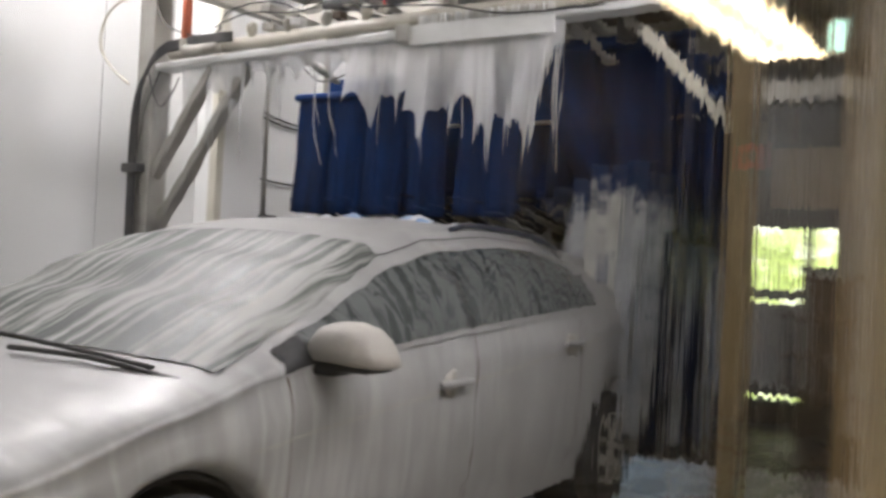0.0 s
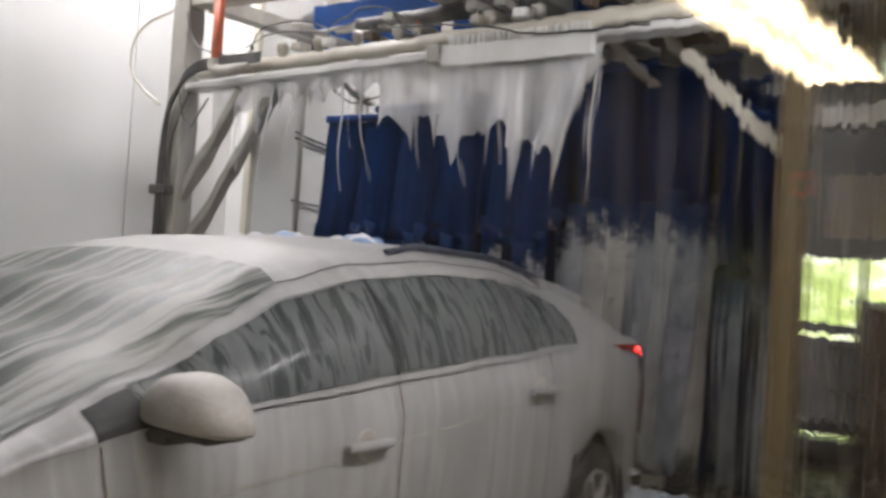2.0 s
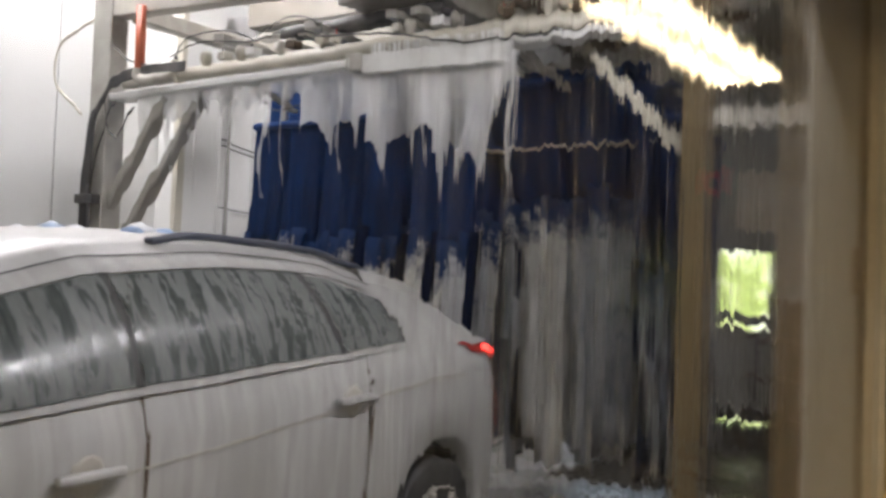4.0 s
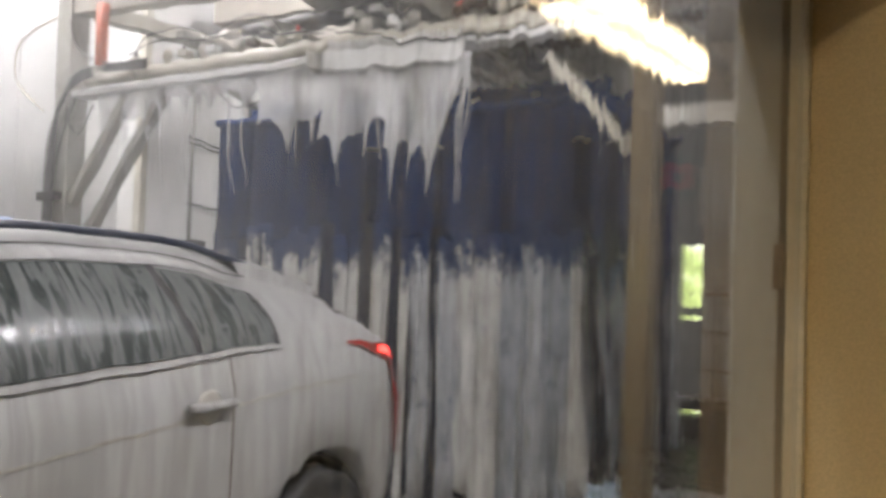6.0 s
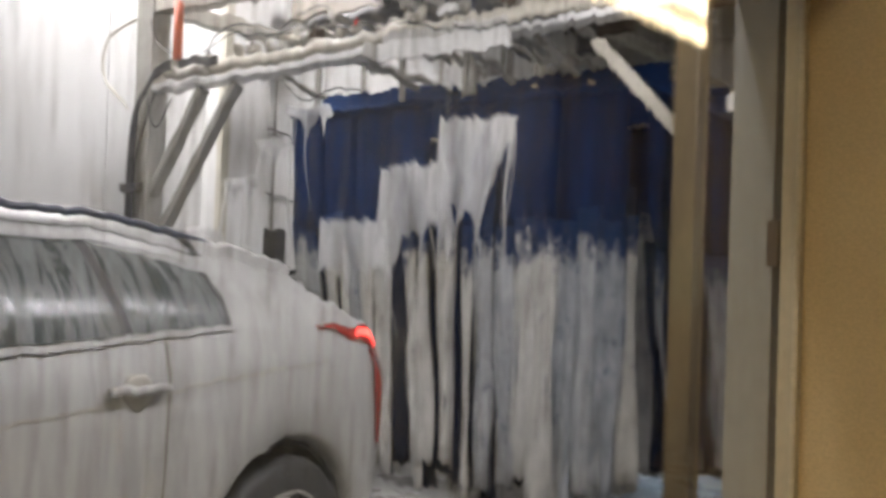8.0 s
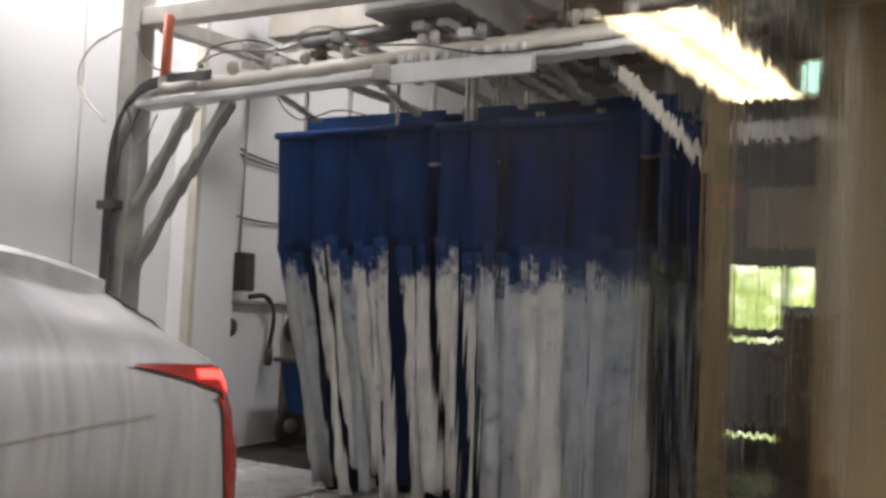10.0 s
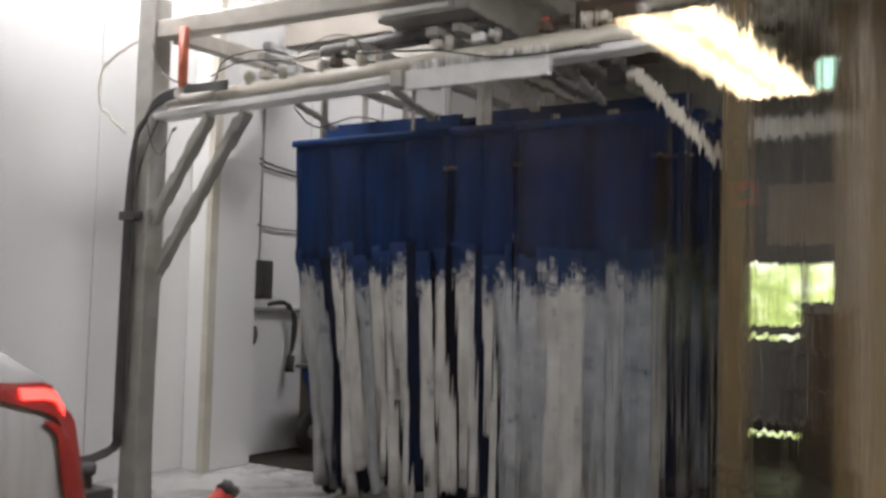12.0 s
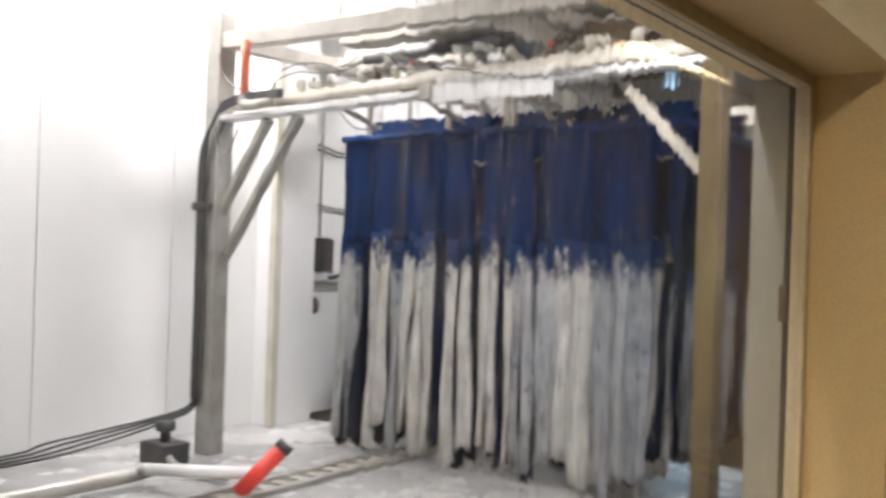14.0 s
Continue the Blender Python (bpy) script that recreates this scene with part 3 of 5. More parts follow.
part("hose", tube([(-3.94, GY - 0.08, 2.76), (-3.94, GY - 0.08, 2.40)], 0.028), M_ORANGE, g, "orange-red riser hose", True)
part("elbow", tube([(-3.94, GY - 0.08, 2.42), (-3.94, GY - 0.08, 2.37), (-3.86, GY - 0.08, 2.35), (-3.7, GY - 0.06, 2.37)], 0.034), M_RAIL, g, "", True)
for i in range(4):
    o = 0.03 * i
    part("cable", tube([(-4.28 - o * 0.6, GY - 0.095, 0.5), (-4.27 - o * 0.6, GY - 0.095, 1.2), (-4.27 - o * 0.5, GY - 0.095, 2.0), (-4.22 + o * 0.2, GY - 0.095, 2.24 + o * 0.4),
                        (-4.05, GY - 0.09, 2.36 + o * 0.5), (-3.6, GY - 0.08, 2.39 + o * 0.4)], 0.010, 8), M_DARK, g, "dark grey cable", True)
part("cable", tube([(-4.30, GY - 0.05, 2.75), (-4.55, GY - 0.1, 2.62), (-4.6, GY - 0.1, 2.4), (-4.38, GY - 0.08, 2.2)], 0.008, 8), M_PIPE, g, "thin pale cable loop", True)
part("cable", tube([(-2.75, GY - 0.1, 2.47), (-2.3, GY - 0.12, 2.43), (-1.95, GY - 0.12, 2.36), (-1.5, GY - 0.1, 2.36)], 0.005, 8), M_DARK, g, "thin black cable", True)
for i, x in enumerate((-3.55, -3.3, -3.05, -2.8, -2.3, -2.05, -1.6, -1.35)):
    part("nozzle", lathe([(0.018, 0), (0.022, 0.02), (0.03, 0.025), (0.03, 0.06), (0.015, 0.075)], "Z", 10, None, (x, GY + 0.02, 2.41 + 0.028 * (x + 4))), (M_PIPE, M_RAIL, M_STEEL)[i % 3], g, "", True)
for x in (-3.35, -2.7, -2.1, -1.75, -1.5):
    part("hanger", barred((x, GY + 0.1, 2.36), (x + 0.06, GY + 0.45, 2.24), 0.05, 0.02), M_STEEL, g)

du = thing("air_duct", "tan sheet metal blower duct above the frame", "duct", (0, 0, 0))
part("body", boxed((-4.45, 5.2, 3.05), (-3.2, 5.8, 3.42), 0.01), M_DUCT, du)
part("strap", boxed((-3.5, 5.18, 3.03), (-3.42, 5.82, 4.09), 0.004), M_RAIL, du)
# comb of small soap jets above the white plate
for k in range(28):
    part("jet", boxed((-2.44 + 0.025 * k, GY - 0.085, 2.361), (-2.432 + 0.025 * k, GY - 0.07, 2.405), 0.001), M_WHITE, g, "white soap jet")
# loose cables on the frame
for i, pts in enumerate((
        ((-4.20, GY - 0.07, 2.70), (-4.12, GY - 0.09, 2.55), (-3.98, GY - 0.1, 2.46), (-3.80, GY - 0.08, 2.42)),
        ((-4.22, GY - 0.08, 2.30), (-4.14, GY - 0.1, 2.12), (-4.06, GY - 0.1, 2.06), (-4.0, GY - 0.06, 2.22)),
        ((-4.12, GY - 0.08, 2.26), (-4.20, GY - 0.1, 2.05), (-4.26, GY - 0.1, 1.8)),
        ((-3.72, GY - 0.06, 2.44), (-3.62, GY - 0.07, 2.55), (-3.35, GY - 0.06, 2.57), (-3.15, GY - 0.04, 2.50)),
        ((-3.15, GY - 0.06, 2.52), (-2.95, GY - 0.09, 2.58), (-2.78, GY - 0.09, 2.56), (-2.70, GY - 0.08, 2.46)),
        ((-3.30, GY + 0.1, 2.30), (-3.22, GY + 0.2, 2.20), (-3.05, GY + 0.3, 2.26), (-2.85, GY + 0.3, 2.22)))):
    part("cable", tube(pts, 0.004, 6), M_DARK, g, "thin dark cable", True)
wc = thing("wall_cables", "thin black cables along the far wall", "cable")
for z0, z1 in ((2.38, 2.24), (2.33, 2.22), (1.86, 1.82)):
    part("cable", tube([(WALL_W + 0.03, 5.22, z0), (WALL_W + 0.035, 5.6, (z0 + z1) / 2 - 0.03), (WALL_W + 0.03, 6.6, z1), (WALL_W + 0.03, 8.2, z1)], 0.008, 6), M_DARK, wc, "", True)
cy = thing("air_cylinder", "black air cylinder slung under the top beams", "cylinder")
for y, z in ((4.28, 2.66), (4.42, 2.69)):
    part("barrel", tube([(-3.35, y, z), (-2.35, y, z + 0.03)], 0.035, 12), M_DARK, cy, "black barrel", True)
    part("rod", tube([(-3.62, y, z - 0.008), (-3.35, y, z)], 0.012, 8), M_STEEL, cy, "bright rod", True)
for x in (-3.3, -2.4):
    part("bracket", boxed((x, 4.24, 2.581), (x + 0.04, 4.46, 2.62), 0.004), M_RAIL, cy)
mo = thing("drive_motor", "grey drive motor box on the top beams", "motor", (0, 0, 0))
part("body", boxed((-2.85, 4.1, 2.72), (-2.3, 4.98, 3.0), 0.015), M_STEEL, mo)
part("cover", boxed((-2.80, 4.085, 2.74), (-2.40, 4.099, 2.98), 0.005), M_WHITE, mo, "white cover plate")
COVERS = []
for x0, x1 in ((-4.12, -3.15), (-3.05, -1.85)):
    bp = thing("cover_panel", "blue painted cover panel that rocks with the curtain drive", "panel", (0, 4.74, 0), "cover panels")
    part("sheet", boxed((x0, -0.012, -0.15), (x1, 0.012, 0.15), 0.005), M_BLUEPAINT, bp)
    part("lip", boxed((x0, -0.03, -0.165), (x1, 0.012, -0.151), 0.003), M_STEEL, bp)
    COVERS.append(bp)
# pipes, valves and brackets above the bar
pr = thing("pipe_rack", "cluster of cream and brown pipes above the spray bar", "pipes")
rp = random.Random(5)
for i in range(11):
    y, z, x0 = 4.12 + 0.075 * i, 2.60 + 0.02 * (i % 3), rp.uniform(-2.2, -1.5)
    part("pipe", tube([(x0, y, z), (-0.96, y, z + 0.03)], rp.choice((0.014, 0.018, 0.024))), (M_PIPE, M_BROWN, M_RAIL, M_STEEL)[i % 4], pr, "", True)
    if i % 2 == 0:
        part("coupling", tube([(x0 + 0.2, y, z), (x0 + 0.27, y, z)], 0.03), M_RAIL, pr, "", True)
for x in (-3.05, -2.25, -1.3):
    part("bracket", boxed((x, 4.06, 2.565), (x + 0.05, 4.98, 2.58), 0.003), M_STEEL, pr)
    part("strap", boxed((x, 4.95, 2.581), (x + 0.05, 4.975, 2.84), 0.003), M_STEEL, pr)
for i in range(9):
    x = -3.75 + 0.27 * i + rp.uniform(-0.05, 0.05)
    v = part("valve", boxed((x, GY - 0.03, 2.42 + 0.03 * (x + 4)), (x + rp.uniform(0.03, 0.07), GY + 0.03, 2.46 + 0.03 * (x + 4)), 0.006), (M_PIPE, M_RAIL, M_WHITE, M_BROWN)[i % 4], pr, "", False)
    part("stem", tube([(x + 0.02, GY, 2.46 + 0.03 * (x + 4)), (x + 0.02, GY, 2.485 + 0.03 * (x + 4))], 0.008), M_RED if i in (4, 7) else M_DARK, v, "", True)
part("cable", tube([(-3.75, GY - 0.06, 2.47), (-3.5, GY - 0.08, 2.52), (-3.2, GY - 0.06, 2.50), (-3.0, GY - 0.02, 2.55)], 0.004, 8), M_DARK, pr, "black cable", True)
sr = thing("side_rails", "grey beams that run back from the frame", "beams")
for x, z in ((-0.95, 2.86), (-0.62, 3.05), (-1.6, 3.10), (-3.0, 3.30)):
    part("beam", barred((x, 3.2 if x > -1 else 4.0, z), (x, Y1 - 0.02, z), 0.07, 0.09), M_RAIL, sr)
    for y in (4.6, 7.2, 9.8):
        part("hanger", boxed((x - 0.012, y, z + 0.045), (x + 0.012, y + 0.03, 4.098)), M_STEEL, sr)

# rail and brush arch deeper in the bay
a2 = thing("rear_arch", "grey steel arch of the wrap brushes deeper in the bay", "arch")
part("post", boxed((-4.3, 7.6, FLOOR), (-4.15, 7.75, 2.6), 0.008), M_STEEL, a2)
part("post", boxed((-1.1, 7.6, FLOOR), (-0.95, 7.75, 2.6), 0.008), M_STEEL, a2)
part("top_beam", boxed((-4.3, 7.59, 2.601), (-0.95, 7.76, 2.76), 0.008), M_RAIL, a2)
for z in (0.55, 0.8, 1.05, 1.3):
    part("guard_rail", tube([(-1.38, 6.6, z), (-0.36, 6.6, z - 0.03)], 0.011), M_BROWN, a2, "brown guard pipe", True)
for x in (-1.3, -0.45):
    part("guard_post", tube([(x, 6.64, FLOOR), (x, 6.64, 1.34)], 0.022), M_DARK, a2, "", True)

M_SHEET = surface("black_sheet_cover", (0.018, 0.016, 0.014), (0.04, 0.034, 0.028), 0.8, scale=6, spec=0.1)
# Dark sheet added to dim the floor seen behind the near post.
rm = thing("dark_floor_sheet", "black ribbed sheet added to darken the floor", "mat", (-1.4, 8.3, FLOOR))
part("sheet", boxed((-1.04, -2.3, 0), (1.04, 2.3, 0.012), 0.004), M_SHEET, rm)
for k in range(24):
    part("rib", boxed((-1.03, -2.15 + 0.18 * k, 0.0121), (1.03, -2.12 + 0.18 * k, 0.018), 0.002), M_SHEET, rm)
# Dark brown stretch of floor, built as a thin sheet.
wm = thing("dark_floor_sheet", "dark brown sheet on the floor along the far wall", "mat", (-4.22, 7.0, FLOOR))
part("sheet", boxed((-0.62, -1.75, 0), (0.55, 3.2, 0.010), 0.004), M_SHEET, wm)
hr = thing("hanger_rails", "steel rails that carry the wash curtains", "rails")
for x in (-3.50, -2.90, -2.42, -2.28):
    part("rail", boxed((x - 0.03, 3.95, 2.561), (x + 0.03, 5.95, 2.60), 0.004), M_STEEL, hr)
# Dark box added to keep the bay beyond the near post dark.
pc = thing("added_dark_box", "dark brown box added to darken the back of the bay", "cabinet", (-1.05, 9.5, FLOOR + 0.02))
part("body", boxed((-0.60, -0.3, 0), (0.60, 0.3, 1.15), 0.015), M_BROWN, pc)
part("top", boxed((-0.62, -0.33, 1.151), (0.62, 0.33, 1.18), 0.008), M_STEEL, pc)
for x in (-0.29, 0.29):
    d = part("door", boxed((x - 0.27, -0.318, 0.06), (x + 0.27, -0.301, 1.1), 0.006), M_BROWN, pc)
    part("handle", boxed((x + 0.18, -0.345, 0.5), (x + 0.20, -0.319, 0.64), 0.004), M_STEEL, d)
# ---- things on the far wall ----
for y, z, h, lab in ((5.42, 1.42, 0.28, "dark grey switch box on the far wall"), (6.15, 1.40, 0.24, "brown switch box on the far wall")):
    sb = thing("switch_box", lab, "switch box", (WALL_W + 0.015, y, z), "switch boxes")
    part("body", boxed((0, -0.06, -h / 2), (0.14, 0.06, h / 2), 0.008), M_DARK if y < 6 else M_BROWN, sb)
    part("lid", boxed((0.141, -0.05, -h / 2 + 0.01), (0.15, 0.05, h / 2 - 0.01), 0.003), M_DARK, sb)
    part("conduit", tube([(0.04, 0, h / 2), (0.04, 0, h / 2 + 1.2)], 0.012), M_STEEL, sb, "", True)
co = thing("wall_conduit", "thin grey conduit along the far wall", "conduit")
part("pipe", tube([(WALL_W + 0.04, 5.1, 1.20), (WALL_W + 0.04, 7.5, 1.20)], 0.016), M_STEEL, co, "", True)
wh = thing("wall_hose", "black rubber hose hung from the wall conduit", "hose")
part("hose", tube([(WALL_W + 0.05, 5.55, 1.24), (WALL_W + 0.07, 5.72, 1.25), (WALL_W + 0.07, 5.83, 1.12), (WALL_W + 0.07, 5.80, 0.86)], 0.018), M_RUBBER, wh, "", True)
part("nozzle", tube([(WALL_W + 0.07, 5.80, 0.86), (WALL_W + 0.07, 5.79, 0.73)], 0.032), M_DARK, wh, "", True)
for y, r in ((5.30, 0.07), (6.12, 0.13)):
    hr = thing("hose_reel", "brown coiled hose reel on the far wall", "hose reel", (WALL_W + 0.016, y, 1.02), "hose reels")
    part("disc", lathe([(r * 0.4, 0), (r * 0.4, 0.02), (r, 0.03), (r, 0.045), (r * 0.8, 0.05), (r * 0.8, 0.09), (r, 0.095), (r, 0.11), (r * 0.3, 0.12)], "X", 24), M_BROWN, hr, "", True)
mc = thing("mop_cart", "dark blue plastic cart on wheels by the far wall", "cart", (-4.42, 6.05, FLOOR))
bm = boxed((-0.22, -0.3, 0.26), (0.22, 0.3, 0.64), 0.02)
for v in bm.verts:
    f = 0.75 + 0.25 * (v.co.z - 0.26) / 0.38
    v.co.x, v.co.y = v.co.x * f, v.co.y * f
part("tub", bm, M_BLUEPAINT, mc, "dark blue tub")
part("rim", boxed((-0.25, -0.33, 0.641), (0.25, 0.33, 0.67), 0.008), M_DARK, mc)
for x in (-0.2, 0.2):
    w = part("wheel", lathe([(0.06, -0.02), (0.15, -0.02), (0.16, 0), (0.15, 0.02), (0.06, 0.02)], "X", 24, None, (x, -0.18, 0.16)), M_RUBBER, mc, "", True)
    part("hub", lathe([(0.03, -0.026), (0.058, -0.026), (0.058, 0.026), (0.03, 0.026)], "X", 16, None, (x, -0.18, 0.16)), M_STEEL, w, "", True)
    part("leg", tube([(x, 0.2, 0.0), (x, 0.2, 0.30)], 0.015), M_STEEL, mc, "", True)

# conveyor guide on the floor
gr = thing("guide_rail", "white and red tyre guide rail on the bay floor", "guide rail")
part("rail", tube([(-3.95, -3.0, FLOOR + 0.07), (-3.9, 2.5, FLOOR + 0.06), (-3.75, 3.05, FLOOR + 0.12)], 0.04), M_STEEL, gr, "", True)
part("tip", tube([(-3.27, 3.27, FLOOR + 0.03), (-3.16, 3.47, FLOOR + 0.25)], 0.045), M_RED, gr, "red painted end tube", True)
part("tip_cap", tube([(-3.16, 3.47, FLOOR + 0.25), (-3.144, 3.499, FLOOR + 0.285)], 0.048), M_DARK, gr, "", True)
part("rail", tube([(-3.75, 3.05, FLOOR + 0.12), (-3.25, 3.36, FLOOR + 0.13)], 0.035), M_WHITE, gr, "pale rail end", True)
for y in (-2.0, 0.5, 2.4):
    part("foot", boxed((-3.98, y, FLOOR - 0.01), (-3.84, y + 0.1, FLOOR + 0.05), 0.005), M_STEEL, gr)
tr = thing("conveyor_track", "low steel conveyor track in the bay floor", "conveyor")
for x in (-3.45, -3.25):
    part("rail", boxed((x, -6.5, FLOOR), (x + 0.05, 10.9, FLOOR + 0.03), 0.004), M_STEEL, tr)
for i in range(22):
    part("slat", boxed((-3.398, 3.2 + 0.14 * i, FLOOR - 0.01), (-3.252, 3.27 + 0.14 * i, FLOOR + 0.016), 0.003), M_RAIL, tr)
fc = thing("floor_cables", "bundle of black cables from the post across the floor", "cable")
for i in range(4):
    part("cable", tube([(-4.28 - 0.018 * i, GY - 0.095, 0.52), (-4.32 - 0.03 * i, GY - 0.14, 0.40), (-4.6, GY - 0.6 - 0.1 * i, 0.22 + 0.02 * i), (-4.72, 2.7, 0.15 + 0.02 * i), (-4.76, 1.0, 0.145 + 0.02 * i)], 0.008, 8), M_RUBBER, fc, "", True)
ja = thing("pipe_manifold", "dark valve block on the floor beside the post", "valve", (-4.25, 3.55, FLOOR - 0.01))
part("block", boxed((-0.12, -0.1, 0), (0.12, 0.1, 0.14), 0.01), M_DARK, ja)
part("valve", lathe([(0.03, 0.14), (0.03, 0.2), (0.06, 0.21), (0.06, 0.26), (0.02, 0.27)], "Z", 14), M_DARK, ja, "", True)
part("pipe", tube([(0.1, -0.05, 0.06), (0.35, -0.15, 0.05), (0.7, -0.1, 0.05)], 0.025), M_STEEL, ja, "", True)

# trees outside
for i, (x, y, h) in enumerate(((-1.0, 17, 5.5), (2.2, 14, 4.6), (0.4, 20, 6.0), (-4.5, 19, 5.0), (4.5, 18, 5.5))):
    rnd = random.Random(i)
    tr2 = thing("tree", "leafy green tree outside the building", "tree", (x, y, 0), "trees outside")
    bm = lathe([(0.16, 0), (0.12, h * 0.3), (0.06, h * 0.7), (0.01, h * 0.95)], "Z", 8)
    for k in range(7):
        an, z = k * 2.4, h * (0.25 + 0.08 * k)
        tube([(0, 0, z), (math.cos(an) * 0.6, math.sin(an) * 0.6, z + 0.4), (math.cos(an) * 1.2, math.sin(an) * 1.2, z + 0.6)], 0.03, 5, bm)
    part("trunk", bm, M_BROWN, tr2, "", True)
    bm = bmesh.new()
    for k in range(1500):
        an, z = rnd.uniform(0, 6.283), rnd.uniform(0.12, 1.0)
        rr = (0.35 + 1.5 * math.sin(math.pi * min(1, z * 0.9 + 0.08))) * math.sqrt(rnd.random()) * (1 + 0.25 * math.sin(3 * an + 9 * z))
        c = Vector((rr * math.cos(an), rr * math.sin(an), z * h))
        d = Vector((rnd.gauss(0, 1), rnd.gauss(0, 1), rnd.gauss(0, 1))).normalized() * 0.13
        e = d.cross(Vector((rnd.gauss(0, 1), rnd.gauss(0, 1), 1))).normalized() * 0.07
        bm.faces.new([bm.verts.new(c + q) for q in (-d, e, d, -e)])
    part("crown", bm, M_LEAF, tr2)


# ---- the car ----
def lerp(table, y):
    if y <= table[0][0]:
        return table[0][1]
    for (a, va), (b, vb) in zip(table, table[1:]):
        if y <= b:
            t = (y - a) / (b - a)
            t = t * t * (3 - 2 * t) * 0.5 + t * 0.5
            return va + (vb - va) * t
    return table[-1][1]


TOP = [(-4.0, 0.50), (-3.9, 0.60), (-3.5, 0.72), (-3.15, 0.795), (-2.98, 0.84), (-2.6, 1.005), (-2.3, 1.145), (-2.05, 1.24), (-1.75, 1.305), (-1.3, 1.335), (-0.8, 1.325), (-0.42, 1.285), (-0.14, 1.21), (0.0, 1.10), (0.10, 0.985), (0.17, 0.91), (0.25, 0.50)]
BELT = [(-4.0, 0.43), (-3.9, 0.50), (-3.5, 0.62), (-3.1, 0.735), (-2.85, 0.80), (-2.6, 0.835), (-2.2, 0.863), (-1.6, 0.90), (-1.16, 0.927), (-0.55, 0.965), (-0.15, 0.965), (0.08, 0.955), (0.17, 0.86), (0.25, 0.45)]
EDGE = [(-4.0, 0.70), (-3.1, 0.77), (-2.95, 0.76), (-2.5, 0.70), (-2.05, 0.64), (-0.8, 0.63), (-0.2, 0.64), (0.12, 0.75), (0.25, 0.72)]
WIDE = [(-4.0, 0.70), (-3.85, 0.84), (-3.5, 0.95), (-2.9, 1.0), (-0.5, 1.0), (0.03, 0.985), (0.15, 0.955), (0.25, 0.88)]
CROWN = [(-4.0, 0.09), (-0.95, 0.09), (-0.45, 0.135), (0.25, 0.13)]
WHEELS, WR, AR = (-3.08, -0.295), 0.275, 0.33


def section(y):
    top, belt, edge, k = lerp(TOP, y), lerp(BELT, y), lerp(EDGE, y), lerp(WIDE, y)
    low = 0.18
    for wy in WHEELS:
        if abs(y - wy) < AR:
            low = max(low, WR + math.sqrt(AR * AR - (y - wy) ** 2))
    z1, z2 = max(0.38, low + 0.015), max(0.57, low + 0.03)
    z3 = max(belt - 0.10, z2 + 0.02)
    crown = max(0.015, min(lerp(CROWN, y), (top - belt) * 0.4))
    pts = [(0.80, low), (0.862, z1), (0.882, z2), (0.888, z3), (0.858, max(belt, z3 + 0.02)), (edge + 0.035, top - crown), (edge - 0.05, top - crown * 0.42), (edge * 0.5, top - crown * 0.10), (0, top)]
    if belt < z1:
        pts = [(0.80, low), (0.85, low + (belt - low) * 0.4), (0.87, low + (belt - low) * 0.7), (0.87, belt - 0.02), (0.85, belt), *pts[5:]]
    return [(x * k, z) for x, z in pts]


def skin(y, s, out=0.0):
    """The point on the body's side at station y, s along its section from the sill (0) to the roof's middle (8)."""
    pts = section(y)
    i = min(int(s), 7)
    t = s - i
    p0, p1, p2, p3 = pts[max(i - 1, 0)], pts[i], pts[i + 1], (pts[i + 2] if i < 7 else (-pts[7][0], pts[7][1]))
    if i in (0, 4):
        x, z = p1[0] + (p2[0] - p1[0]) * t, p1[1] + (p2[1] - p1[1]) * t
        if i == 4:
            x += 0.035 * math.sin(math.pi * t)
    else:
        x, z = p1[0] + (p2[0] - p1[0]) * t, p1[1] + (p2[1] - p1[1]) * t
    nx, nz = p2[1] - p1[1], p1[0] - p2[0]
    n = math.hypot(nx, nz) or 1
    return Vector((x + out * nx / n, y, z + out * nz / n))


def patch(y0, y1, s0, s1, ny, ns, side=1, out=0.006, thick=0.0, bm=None):
    """A piece of the skin, set proud of it. The bounds may be functions."""
    bm = bm or bmesh.new()
    rows = []
    for j in range(ns + 1):
        v = j / ns
        row = []
        for i in range(ny + 1):
            u = i / ny
            y = (y0(v) if callable(y0) else y0) * (1 - u) + (y1(v) if callable(y1) else y1) * u
            lo, hi = (s0(u) if callable(s0) else s0), (s1(u) if callable(s1) else s1)
            p = skin(y, lo + (hi - lo) * v, out)
            row.append(bm.verts.new((p.x * side, p.y, p.z)))
        rows.append(row)
    for a, b in zip(rows, rows[1:]):
        for i in range(ny):
            f = (a[i], a[i + 1], b[i + 1], b[i])
            bm.faces.new(f if side > 0 else f[::-1])
    return bm


